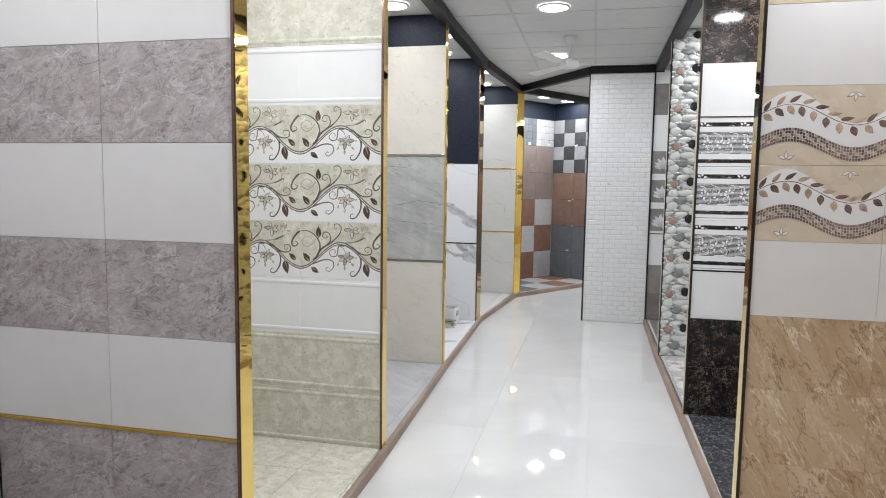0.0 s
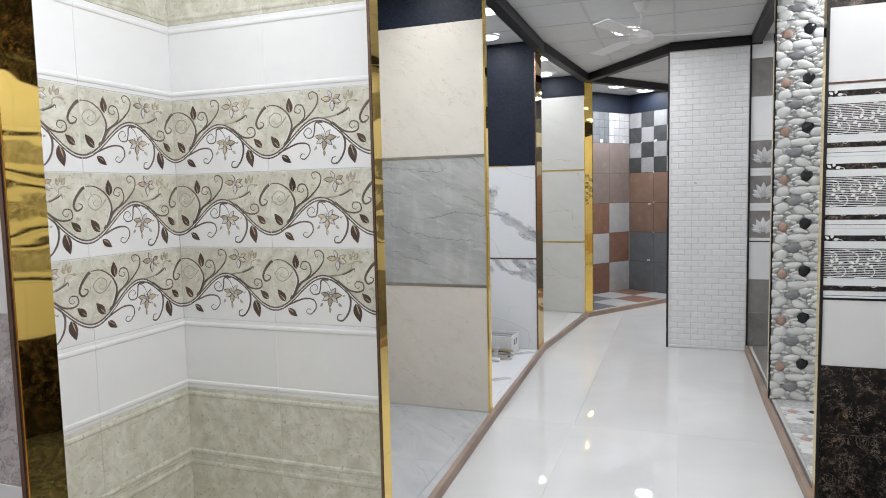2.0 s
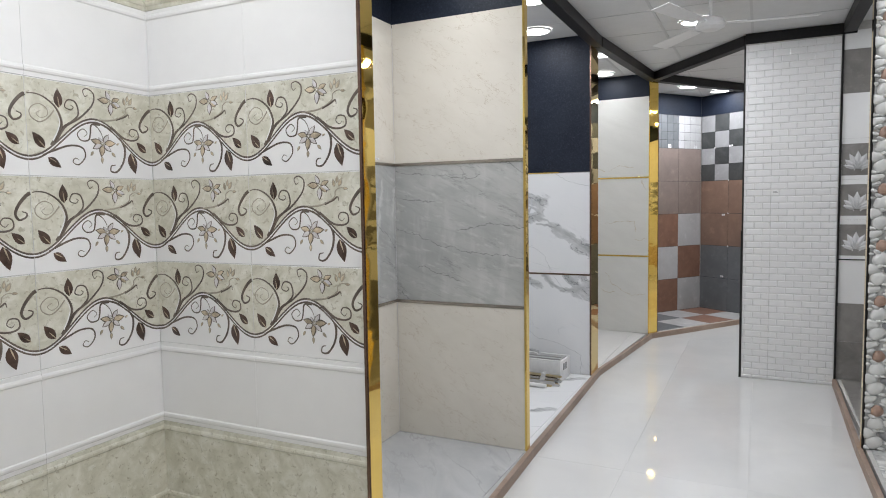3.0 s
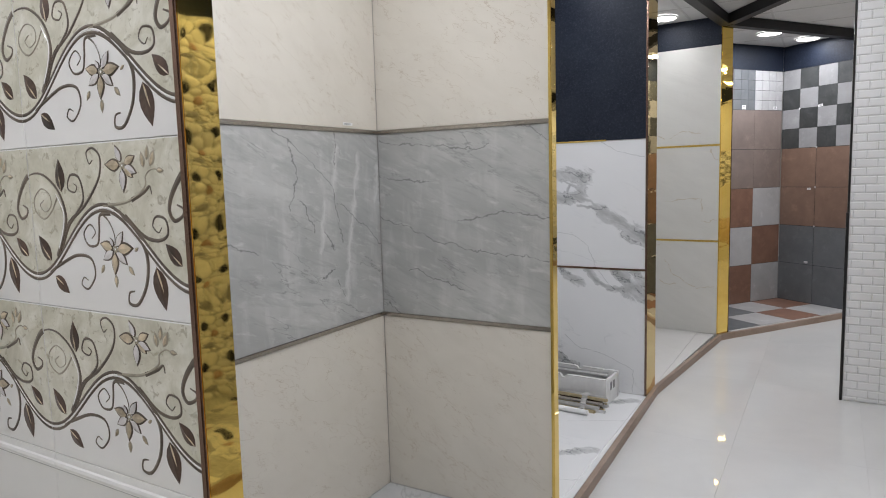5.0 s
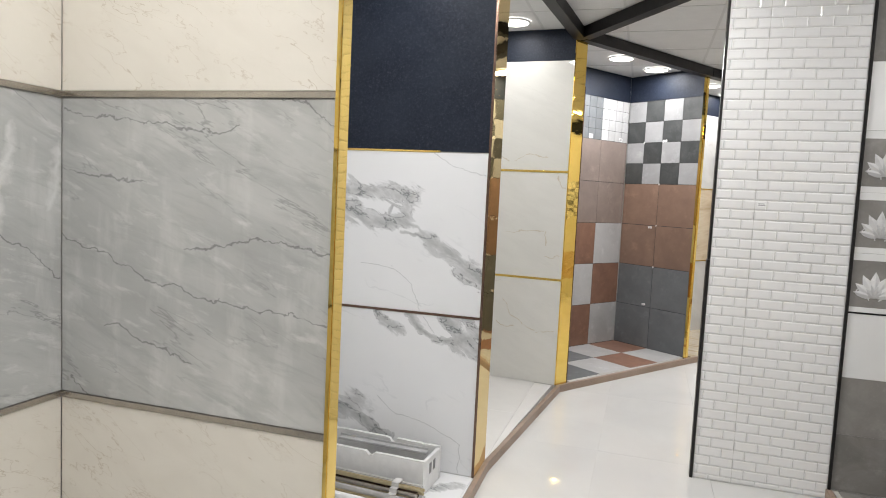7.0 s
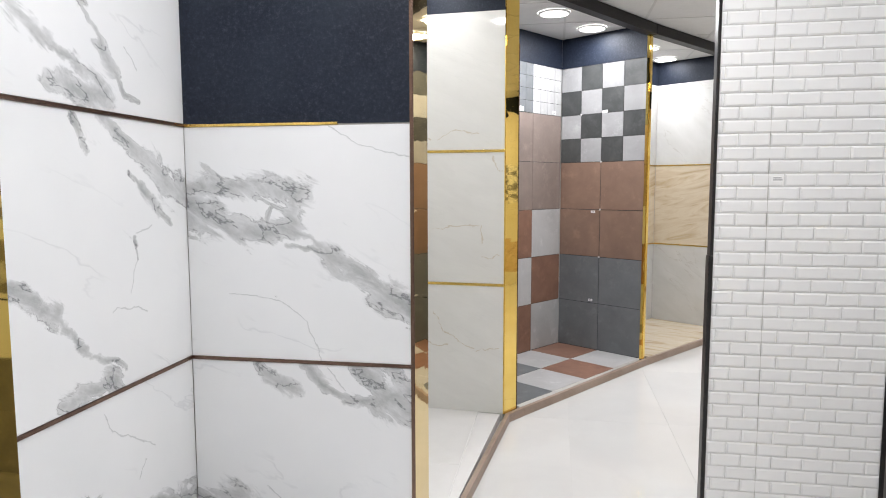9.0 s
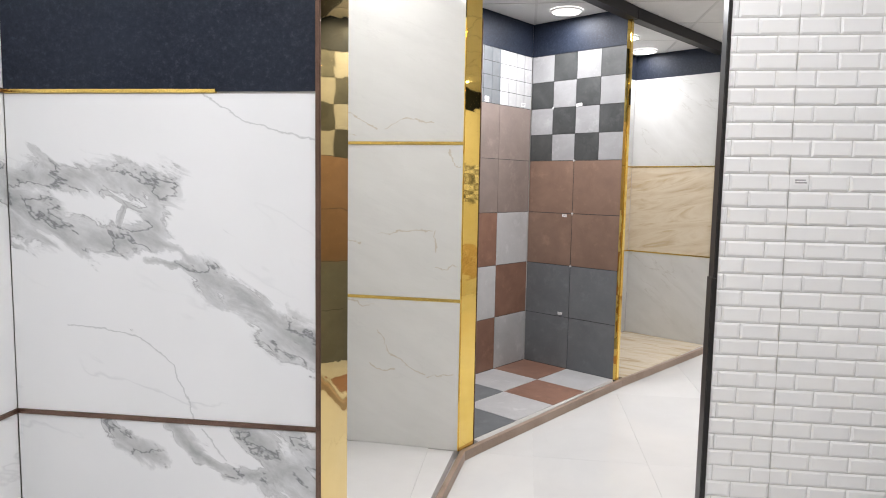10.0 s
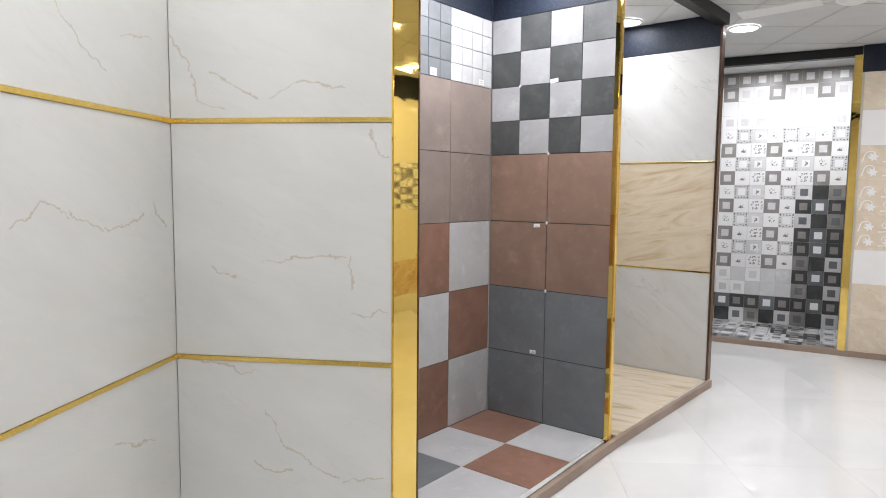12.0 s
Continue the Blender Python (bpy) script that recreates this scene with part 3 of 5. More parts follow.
# suspended ceiling: panels with fine edges on a grid of bars, one mesh
bm = bmesh.new()
box(bm, -2.2, -3.2, CEIL + .012, 6.2, 14.6, CEIL + .10)
gx, gy = -.45 - .6 * 3, 4.85 - .6 * 14
for i in range(15):
    for j in range(31):
        x, y = gx + .6 * i, gy + .6 * j
        if x > 6.2 or y > 14.4:
            continue
        box(bm, x + .006, y + .006, CEIL + .001, x + .594, y + .594, CEIL + .013)
for i in range(15):
    box(bm, gx + .6 * i - .009, -3.2, CEIL - .002, gx + .6 * i + .009, 14.6, CEIL + .0115, 1)
for j in range(31):
    box(bm, -2.2, gy + .6 * j - .005, CEIL - .001, 6.2, gy + .6 * j + .005, CEIL + .0112, 1)
ceiling = tagged(ob_from("ceiling", bm, [PANEL, TBAR]), "white suspended ceiling of square panels on thin bars", "ceiling", kind="structure")

# outer shell that closes the place
for nm, x0, y0, x1, y1 in (("wall_south", -2.2, -3.3, 6.2, -3.2), ("wall_north", -2.2, 14.6, 6.2, 14.7), ("wall_west_outer", -2.3, -3.3, -2.2, 14.7), ("wall_east_outer", 6.2, -3.3, 6.3, 14.7)):
    bm = bmesh.new()
    box(bm, x0, y0, -.12, x1, y1, CEIL + .1)
    tagged(ob_from(nm, bm, PLASTER), "plain plastered wall", "wall", kind="structure")

# left-hand booths: back walls and cross walls
wall_a = wall_core("wall_a", thick(LEFT, 1.635, 0, LEFT * -1 - .845, .065), "cross wall of striped grey and white tiles with a gold edge")
wall_b = wall_core("wall_b", thick(LEFT_B, 3.05, 0, LEFT_B * -1 - .858, .06), "cross wall of olive and white tiles with vine bands")
wall_c = wall_core("wall_c", thick(LEFT_C, 4.75, 0, LEFT_C * -1 - .92, .039), "cross wall of cream and grey marble slabs")
wall_d = wall_core("wall_d", thick(LEFT_D, 6.46, 0, LEFT_D * -1 - .965, .233), "cross wall of white marble slabs under navy paint")
wall_e = wall_core("wall_e", [(-1.565, 8.366), (-.803, 8.309), (-.738, 8.418), (-1.36, 8.91)], "angled cross wall of ivory marble slabs with gold strips")
wall_f = wall_core("wall_f", thick(-.46, 10.255, F_DEG, .807, .033), "cross wall of chequered, brown and slate tiles", mat=DARK_GROUT)
wall_g = wall_core("wall_g", thick(.523, 11.52, G_DEG, .80, .06), "cross wall of pale marble with a banded beige slab")
back_a = wall_core("back_wall_a", thick(LEFT - .0, -3.2, 90, 4.83, .1), "back wall of striped grey and white tiles")
back_b = wall_core("back_wall_b", thick(LEFT_B, 1.719, 90, 1.327, .1), "back wall of olive and white tiles with vine bands")
back_c = wall_core("back_wall_c", thick(LEFT_C, 3.114, 90, 1.632, .1), "back wall of cream and grey marble slabs")
back_d = wall_core("back_wall_d", thick(LEFT_D, 4.814, 90, 1.642, .1), "back wall of white veined marble slabs")
back_e = wall_core("back_wall_e", thick(-1.689, 6.717, 90 + E_DEG, 1.648, .1), "back wall of ivory marble slabs")
back_f = wall_core("back_wall_f", thick(-1.353, 8.989, 90 + F_DEG, 1.545, .1), "back wall of rust and grey chequered tiles", mat=DARK_GROUT)
back_g = wall_core("back_wall_g", thick(-.36, 10.305, 90 + G_DEG, 1.50, .08), "back wall of pale marble slabs")
# end booth
wall_h = wall_core("wall_h", thick(1.60, 13.75, H_DEG, 1.70, .1), "back wall of small black, grey and white square tiles")
wall_i = wall_core("wall_i", thick(2.72, 12.10, H_DEG, 2.2, .1), "wall of beige tiles with pale scrollwork beside a gold edge")
# right-hand booths
RIGHT = 1.72
wall_m = wall_core("wall_m", thick(.795, 2.634, 0, RIGHT - .795, .07), "cross wall of tan marble and white tiles with leafy wave bands")
wall_k = wall_core("wall_k", thick(.775, 4.05, 0, RIGHT - .775, .06), "cross wall of black marble, white and lace-striped tiles")
wall_p = wall_core("wall_p", thick(.755, 5.52, 0, RIGHT - .755, .06), "cross wall of pebble relief tiles")
wall_n = wall_core("wall_n", thick(.76, 7.06, 0, RIGHT - .76, .08), "cross wall of grey stone and white tiles with flower bands")
pillar = wall_core("wall_pillar", thick(.105, 7.05, 0, .640, .050, .003), "end wall of white bevelled metro tiles with black edges", 2.617)
right_back = wall_core("wall_right_back", thick(RIGHT, 7.2, -90, 10.4, .1), "plain back wall of the booths", mat=PLASTER)
end_wall = wall_core("wall_corridor_end", thick(4.2, 11.35, -90, 2.45, .1), "cream slab wall with a band of small squares at the corridor end")
far_right = wall_core("wall_corridor_right", thick(1.80, 7.2, 35, 4.6, .1), "plain corridor wall", mat=PLASTER)


def navy(parent, m, u0, u1, v0, v1=CEIL):
    bm = bmesh.new()
    box(bm, u0, v0, -.006, u1, v1 - .001, .001)
    part("painted_band", bm, NAVY, parent, "navy textured paint band", m)


def slabs(parent, m, u0, u1, mats, strip_mat, strip_label, joints=None, z=(CURB, .842, 1.650, TOP), navy_from=TOP, band=.0115):
    """Three rows of large slabs with metal strips between the rows."""
    for (a, b), mat in zip(zip(z, z[1:]), mats):
        if mat is None:
            continue
        us = [u0] + list(joints or []) + [u1]
        for p, q in zip(us, us[1:]):
            lay(parent, m, p, q, a + (band + .0005 if a > CURB else 0), b, mat, "slab", .0015)
    for v in z[1:-1]:
        if strip_mat:
            strip(parent, m, u0, u1, v + .0005, v + band, strip_mat, strip_label)
    if navy_from:
        navy(parent, m, u0, u1, navy_from)


# face frames
MA, MB, MC, MD = (upright(x, y, 0) for x, y in ((LEFT, 1.635), (LEFT_B, 3.05), (LEFT_C, 4.75), (LEFT_D, 6.46)))
ME = upright(-1.565, 8.362, E_DEG)
MF = upright(-.46, 10.255, F_DEG)
MG = upright(.523, 11.52, G_DEG)
BA, BB, BC, BD = upright(LEFT, -3.2, 90), upright(LEFT_B, 1.719, 90), upright(LEFT_C, 3.114, 90), upright(LEFT_D, 4.814, 90)
BE = upright(-1.689, 6.717, 90 + E_DEG)
BF = upright(-1.353, 8.989, 90 + F_DEG)
BG = upright(-.36, 10.305, 90 + G_DEG)
MH, MI = upright(1.60, 13.75, H_DEG), upright(2.72, 12.10, H_DEG)
MM, MK, MP, MN, MQ = upright(.795, 2.634, 0), upright(.775, 4.05, 0), upright(.755, 5.52, 0), upright(.76, 7.06, 0), upright(.105, 7.05, 0)

# A: stripes of 450 x 300 tiles
ROWS_V = [CURB, .35, .65, .95, 1.25, 1.55, 1.85, 2.15, TOP]
A_MATS = [GREY_RUSTIC, GREY_RUSTIC, WARM_WHITE, GREY_RUSTIC, WARM_WHITE, GREY_RUSTIC, WARM_WHITE, WARM_WHITE]
A_ROWS = [CURB, .34, .636, .947, 1.247, 1.547, 1.847, 2.147, TOP]
for (v0, v1), mat in zip(zip(A_ROWS, A_ROWS[1:]), A_MATS):
    for us, par, mm in ((cuts(0, .905, .45, .444), wall_a, MA), (cuts(0, 4.83, .45, .33), back_a, BA)):
        for p, q in zip(us, us[1:]):
            lay(par, mm, p, q, v0 + (.010 if abs(v0 - .636) < .01 else 0), v1, mat)
strip(wall_a, MA, 0, .905, .634, .645, GOLD_DULL, "dull gold strip")
navy(wall_a, MA, 0, .905, TOP)
navy(back_a, BA, 0, 4.83, TOP)

# C, D, E, G: large slabs
slabs(wall_c, MC, .0002, .807, [CREAM, GREY_MARBLE, CREAM], STEEL_STRIP, "brushed steel strip", band=.017)
slabs(back_c, BC, 0, 1.636, [CREAM, GREY_SIDE, CREAM], STEEL_STRIP, "brushed steel strip", band=.017)
slabs(wall_d, MD, .0002, .799, [STAT_LOW, STAT_MID, None], None, "", navy_from=1.655)
strip(wall_d, MD, 0, .799, .8425, .8545, BRONZE, "dark bronze strip")
strip(wall_d, MD, 0, .55, 1.651, 1.660, GOLD_DULL, "dull gold strip")
slabs(back_d, BD, 0, 1.646, [STAT_SIDE_LOW, STAT_SIDE, STAT_SIDE_TOP], BRONZE, "dark bronze strip")
slabs(wall_e, ME, .0002, .766, IVORIES[::-1], GOLD_DULL, "gold strip", band=.0155)
slabs(back_e, BE, 0, 1.65, IVORIES[::-1], GOLD_DULL, "gold strip", band=.0155)
slabs(wall_g, MG, .0002, .79, [PALE_MARBLE, TRAVERTINE, PALE_MARBLE], GOLD_DULL, "thin gold strip")
slabs(back_g, BG, 0, 1.50, [PALE_MARBLE, TRAVERTINE, PALE_MARBLE], GOLD_DULL, "thin gold strip")

# F: 400 mm tiles with a chequered top
for r in range(4):
    mat = SLATE if r < 2 else BROWN
    for c in range(2):
        lay(wall_f, MF, c * .4, c * .4 + .4, CURB + r * .4, CURB + r * .4 + .4, mat, gap=.005)
for r in range(4):
    for c in range(4):
        lay(wall_f, MF, c * .2, c * .2 + .2, 1.65 + r * .2, 1.65 + r * .2 + .2, ASH if (r + c) % 2 else CHAR, gap=.004)
navy(wall_f, MF, 0, .80, 2.452)
for r in range(5):
    for c in range(4):
        u1 = 1.545 - c * .4
        mat = TAUPE if r >= 3 else (RUST if (r + c) % 2 else PALE_ASH)
        lay(back_f, BF, max(0, u1 - .4), u1, CURB + r * .4, CURB + r * .4 + .4, mat, gap=.004)
for r in range(4):
    for c in range(12):
        u1 = 1.545 - c * .1
        lay(back_f, BF, u1 - .1, u1, 2.05 + r * .1, 2.15 + r * .1, PALE_ASH if c < 4 else SLATE, gap=.004)
navy(back_f, BF, 0, 1.545, 2.452)

# floors of the booths, raised on a brown edge strip
def booth_floor(name, pts, label, mat):
    bm = bmesh.new()
    prism(bm, pts, -.002, CURB - .004)
    return tagged(ob_from(name, bm, mat), label, "floor", kind="structure")


def floor_tiles(parent, m, nu, nv, su, sv, pick, inside):
    for i in range(nu):
        for j in range(nv):
            c = m @ Vector(((i + .5) * su, (j + .5) * sv, 0))
            if inside(c.x, c.y):
                lay(parent, m, i * su, i * su + su, j * sv, j * sv + sv, pick(i, j), "floor_tile")


FRONT = -.88
for nm, y0, y1, mat, lab in (("booth_floor_b", 1.72, 3.05, OLIVE, "raised booth floor of olive stone tiles"), ("booth_floor_c", 3.115, 4.75, GREY_FLOOR, "raised booth floor of pale grey marble"),
                             ("booth_floor_d", 4.815, 6.46, STAT_FLOOR, "raised booth floor of white veined marble"), ("booth_floor_e", 6.70, 8.35, WARM_WHITE, "raised booth floor of plain ivory tiles"),
                             ("booth_floor_a", -3.2, 1.635, GREY_RUSTIC, "raised booth floor of grey tiles")):
    xa, xb = (-.845, -.865) if "b" == nm[-1] else (-.865, -.92) if "c" == nm[-1] else (-.925, -.96) if "d" == nm[-1] else (-.955, -.82) if "e" == nm[-1] else (-.84, -.84)
    xl = {"b": LEFT_B, "c": LEFT_C, "d": LEFT_D}.get(nm[-1], LEFT)
    bf = booth_floor(nm, [(xl, y0), (xa, y0), (xb, y1), (xl + (.17 if nm[-1] == "e" else 0), y1)], lab, mat)
    mm = ground(xl, y0, 0, CURB)
    w = (min(xa, xb) - xl - .004)
    n = 1 if nm[-1] in "cde" else 3
    k = 2 if n == 1 else max(3, round((y1 - y0) / .3))
    for i in range(n):
        for j in range(k):
            lay(bf, mm, i * w / n, (i + 1) * w / n, j * (y1 - y0) / k, (j + 1) * (y1 - y0) / k, mat, "floor_tile")
bf = booth_floor("booth_floor_f", [(-1.353, 8.989), (-.70, 8.46), (.19, 9.78), (-.46, 10.255)], "raised booth floor of rust, ash and slate squares", GROUT)
for i in range(2):
    for j in range(4):
        mm = pose(-.46, 10.255, CURB, 0, 0, F_DEG) @ pose(0, -1.6, 0)
        k = 3 - j
        mat = (RUST, PALE_ASH)[(i + k) % 2] if k < 2 else (PALE_ASH if (i + k) % 2 else SLATE)
        lay(bf, mm, i * .4, i * .4 + .395, j * .4, j * .4 + .4, mat, "floor_tile", .004)
bf = booth_floor("booth_floor_g", [(-.36, 10.305), (.28, 9.86), (1.16, 11.04), (.523, 11.52)], "raised booth floor of banded beige marble", GROUT)
mm = pose(.523, 11.52, CURB, 0, 0, G_DEG) @ pose(0, -1.49, 0)
for j in range(2):
    lay(bf, mm, 0, .78, j * .745, j * .745 + .745, TRAVERTINE, "floor_tile")
for nm, y0, y1, mat, lab in (("booth_floor_k", 2.705, 4.05, GRANITE, "raised booth floor of black granite"), ("booth_floor_p", 4.115, 5.52, GAP_DARK, "raised booth floor of flat pebble tiles"), ("booth_floor_n", 5.585, 7.055, GREY_STONE, "raised booth floor of grey stone tiles"), ("booth_floor_m", -3.2, 2.63, SAND, "raised booth floor of sand tiles")):
    bf = booth_floor(nm, [(.79, y0), (RIGHT, y0), (RIGHT, y1), (.77, y1)], lab, GROUT)
    k = max(2, round((y1 - y0) / .45))
    for i in range(2):
        for j in range(k):
            lay(bf, ground(.795, y0, 0, CURB), i * .46, i * .46 + .46, j * (y1 - y0) / k, (j + 1) * (y1 - y0) / k, mat, "floor_tile")
bf = booth_floor("booth_floor_h", [(1.2, 12.88), (2.70, 12.13), (3.2, 13.0), (1.65, 13.75)], "raised booth floor of small mixed square tiles", GROUT)
FLOOR_H = bf


def curb(x0, y0, x1, y1, w=.028):
    """The brown strip along the edge of the raised floors."""
    d = Vector((x1 - x0, y1 - y0))
    bm = bmesh.new()
    box(bm, 0, -w, -.003, d.length, .0, CURB + .002, 0, .003)
    tagged(ob_from("edge_strip", bm, WOOD, m=pose(x0, y0, 0, 0, 0, math.degrees(math.atan2(d.y, d.x)))), "brown wooden strip along the raised booth floor", "edge strip", "edge strips", "structure")


for p, q in (((-.84, -3.2), (-.84, 1.72)), ((-.84, 1.72), (-.86, 3.11)), ((-.86, 3.11), (-.92, 4.81)), ((-.92, 4.81), (-.962, 6.67)), ((-.962, 6.67), (-.79, 8.31)), ((-.79, 8.31), (-.70, 8.45)), ((-.70, 8.45), (.235, 9.81)), ((.235, 9.81), (1.185, 11.06)), ((1.2, 12.88), (4.7, 11.13))):
    curb(*p, *q)
for p, q in (((.765, 7.05), (.755, 5.52)), ((.755, 5.52), (.775, 4.05)), ((.775, 4.05), (.795, 2.63)), ((.795, 2.63), (.795, -3.2))):
    curb(*p, *q)


# ---- gold and black edge trims of the cross walls ----
def edge_trim(parent, pts, mat, z1=2.617, label="polished gold edge trim", name="edge_trim", z0=CURB):
    bm = bmesh.new()
    prism(bm, pts, z0, z1)
    bmesh.ops.bevel(bm, geom=[e for e in bm.edges if abs(e.verts[0].co.z - e.verts[1].co.z) > .5], offset=.002, segments=2, affect="EDGES")
    part(name, bm, mat, parent, label)


def end_cover(parent, x, y, depth, mat=GOLD, side=1, lip=.012, liner=BLACK_TRIM):
    """A folded cover over the end of a cross wall: the end plate, and a dark lip at the front corner."""
    s = side
    a = (x, x + s * .006)
    pts = [(min(a), y - .004), (max(a), y - .004), (max(a), y + depth), (min(a), y + depth)]
    edge_trim(parent, pts, mat)
    b = (x - s * lip * .4, x + s * .008)
    edge_trim(parent, [(min(b), y - .010), (max(b), y - .010), (max(b), y - .0045), (min(b), y - .0045)], liner, label="thin dark corner bead", name="corner_bead")


end_cover(wall_a, -.845, 1.635, .070, liner=BRONZE)
end_cover(wall_b, -.858, 3.05, .066, liner=BRONZE)
end_cover(wall_c, -.92, 4.75, .044, liner=GOLD)
end_cover(wall_d, -.965, 6.46, .238, liner=BRONZE)
edge_trim(wall_e, [(-.806, 8.302), (-.798, 8.296), (-.729, 8.410), (-.737, 8.415)], GOLD)
edge_trim(wall_e, [(-.736, 8.4165), (-.728, 8.4115), (-.723, 8.420), (-.731, 8.425)], BRONZE, 2.30, "thin dark corner bead", "corner_bead")
edge_trim(wall_f, [(.199, 9.784), (.212, 9.775), (.2315, 9.803), (.219, 9.812)], GOLD)
edge_trim(wall_f, [(.185, 9.790), (.205, 9.774), (.209, 9.779), (.189, 9.795)], GOLD, label="gold corner bead", name="corner_bead")
edge_trim(wall_g, [(1.160, 11.048), (1.172, 11.040), (1.21, 11.09), (1.198, 11.10)], BRONZE, label="dark bronze edge trim")
edge_trim(wall_i, [(2.66, 12.115), (2.715, 12.088), (2.722, 12.10), (2.668, 12.128)], GOLD)
end_cover(wall_m, .795, 2.634, .075, side=-1)
end_cover(wall_k, .775, 4.05, .066, side=-1)
end_cover(wall_p, .755, 5.52, .066, side=-1)
edge_trim(pillar, [(.093, 7.045), (.1045, 7.045), (.1045, 7.098), (.093, 7.098)], BLACK_TRIM, label="black edge trim", z0=1.177)
edge_trim(pillar, [(.088, 7.043), (.1042, 7.043), (.1042, 7.098), (.088, 7.098)], BLACK_TRIM, 1.1755, "black edge trim", z0=0.0)
edge_trim(pillar, [(.7455, 7.043), (.759, 7.043), (.759, 7.06), (.7455, 7.06)], BLACK_TRIM, label="black edge trim", z0=0.0)


# ---- beams under the ceiling ----
def beam(x0, y0, x1, y1, w=.08, z0=2.618, z1=CEIL - .0025):
    d = Vector((x1 - x0, y1 - y0))
    bm = bmesh.new()
    box(bm, 0, -w / 2, z0, d.length, w / 2, z1, 0, .003)
    tagged(ob_from("beam", bm, BEAM, m=pose(x0, y0, 0, 0, 0, math.degrees(math.atan2(d.y, d.x)))), "dark painted beam under the ceiling", "beam", "ceiling beams", "structure")


for p, q in (((-.87, -3.19), (-.88, 3.08)), ((-.885, 3.085), (-.925, 4.78)), ((-.93, 4.785), (-.94, 6.56)), ((-.935, 6.565), (-.78, 8.33)), ((-.765, 8.345), (.22, 9.80)), ((.225, 9.81), (1.19, 11.08)), ((-.74, 8.30), (.12, 7.12)), ((.79, 7.0), (.79, -3.19)), ((1.2, 12.95), (5, 11.05))):
    beam(*p, *q)
beam(.1, 7.09, .84, 7.09)

# ---- metro tiles of the pillar ----
def metro_mesh(w, h):
    """A metro tile with a broad bevel round a flat middle."""
    bm = bmesh.new()
    c = .007
    r = [[(0, 0, -.008), (w, 0, -.008), (w, h, -.008), (0, h, -.008)], [(0, 0, -.0012), (w, 0, -.0012), (w, h, -.0012), (0, h, -.0012)], [(c, c, .0018), (w - c, c, .0018), (w - c, h - c, .0018), (c, h - c, .0018)]]
    r = [[bm.verts.new(p) for p in k] for k in r]
    for a, b in zip(r, r[1:]):
        for i in range(4):
            bm.faces.new((a[i], a[(i + 1) % 4], b[(i + 1) % 4], b[i]))
    bm.faces.new(r[2])
    me = bpy.data.meshes.new("metro_tile")
    bm.to_mesh(me)
    bm.free()
    me.materials.append(SUBWAY)
    return me


METRO = {}
rest = bmesh.new()
ROW = .0506
for r in range(-1, 51):
    us = cuts(0, .640, .1135, .076 if r % 2 else .019)
    z, h = (.0272 + ROW * r, ROW - .0016) if r >= 0 else (.001, .0250)
    for p, q in zip(us, us[1:]):
        w = round(q - p - .0016, 4)
        if w < .012 or z > 2.57:
            continue
        if (w, h) not in METRO:
            METRO[w, h] = metro_mesh(w, h)
        if .2 < z < 2.30:
            share("metro_tile", METRO[w, h], pillar, MQ @ pose(p + .0008, z + .0008, random.uniform(-.0004, .0004), random.uniform(-.25, .25), random.uniform(-.25, .25), 0))
        else:
            tmp = bmesh.new()
            tmp.from_mesh(METRO[w, h])
            tmp.transform(MQ @ pose(p + .0008, z + .0008, 0))
            me = bpy.data.meshes.new("piece")
            tmp.to_mesh(me)
            tmp.free()
            rest.from_mesh(me)
tagged(part("metro_tiles", rest, SUBWAY, pillar), kind="stuff")
strip(pillar, MQ, .1895, .1904, .03, 2.58, GROUT, "hair-thin grey line down the tiles", .0021, "hairline")


# ---- ceiling lamps ----
def ceiling_lamp(x, y, watts):
    e = tagged(new("ceiling_lamp"), "round white recessed LED ceiling lamp, lit", "ceiling lamp", "ceiling lamps")
    e.location = (x, y, CEIL)
    bm = bmesh.new()
    disc(bm, 0, 0, -.010, -.014, .112, .100, cap=False)
    disc(bm, 0, 0, -.002, -.010, .115, .112, cap=False)
    disc(bm, 0, 0, -.014, -.009, .100, .098, cap=False)
    part("rim", bm, PLASTIC, e)
    bm = bmesh.new()
    disc(bm, 0, 0, -.0095, -.009, .0985, .0985)
    part("diffuser", bm, LIT, e, "glowing white diffuser")
    li = bpy.data.lights.new("lamp_light", "AREA")
    li.shape, li.size, li.energy, li.color = "DISK", .19, watts, (.955, .975, 1.015)
    lo = new("lamp_light", li)
    lo.location = (x, y, CEIL - .018)


for (x, y), share_of in zip(LAMPS, LAMP_SHARES):
    ceiling_lamp(x, y, LAMP_WATTS * share_of)

# ---- glossy corridor tiles ----
for i in range(-2, 11):
    for j in range(-6, 10):
        x, y = .195 + .6 * (i - 1), 3.62 + 1.2 * j
        if x > -1.7 and x < 5.5 and -3.4 < y < 13.5 and not (x < -1.1) and (y > 6.6 or x < .75):
            lay(floor, ground(x, y, 0, 0), 0, .6, 0, 1.2, FLOOR, "floor_tile", .0008, .008, .0004)


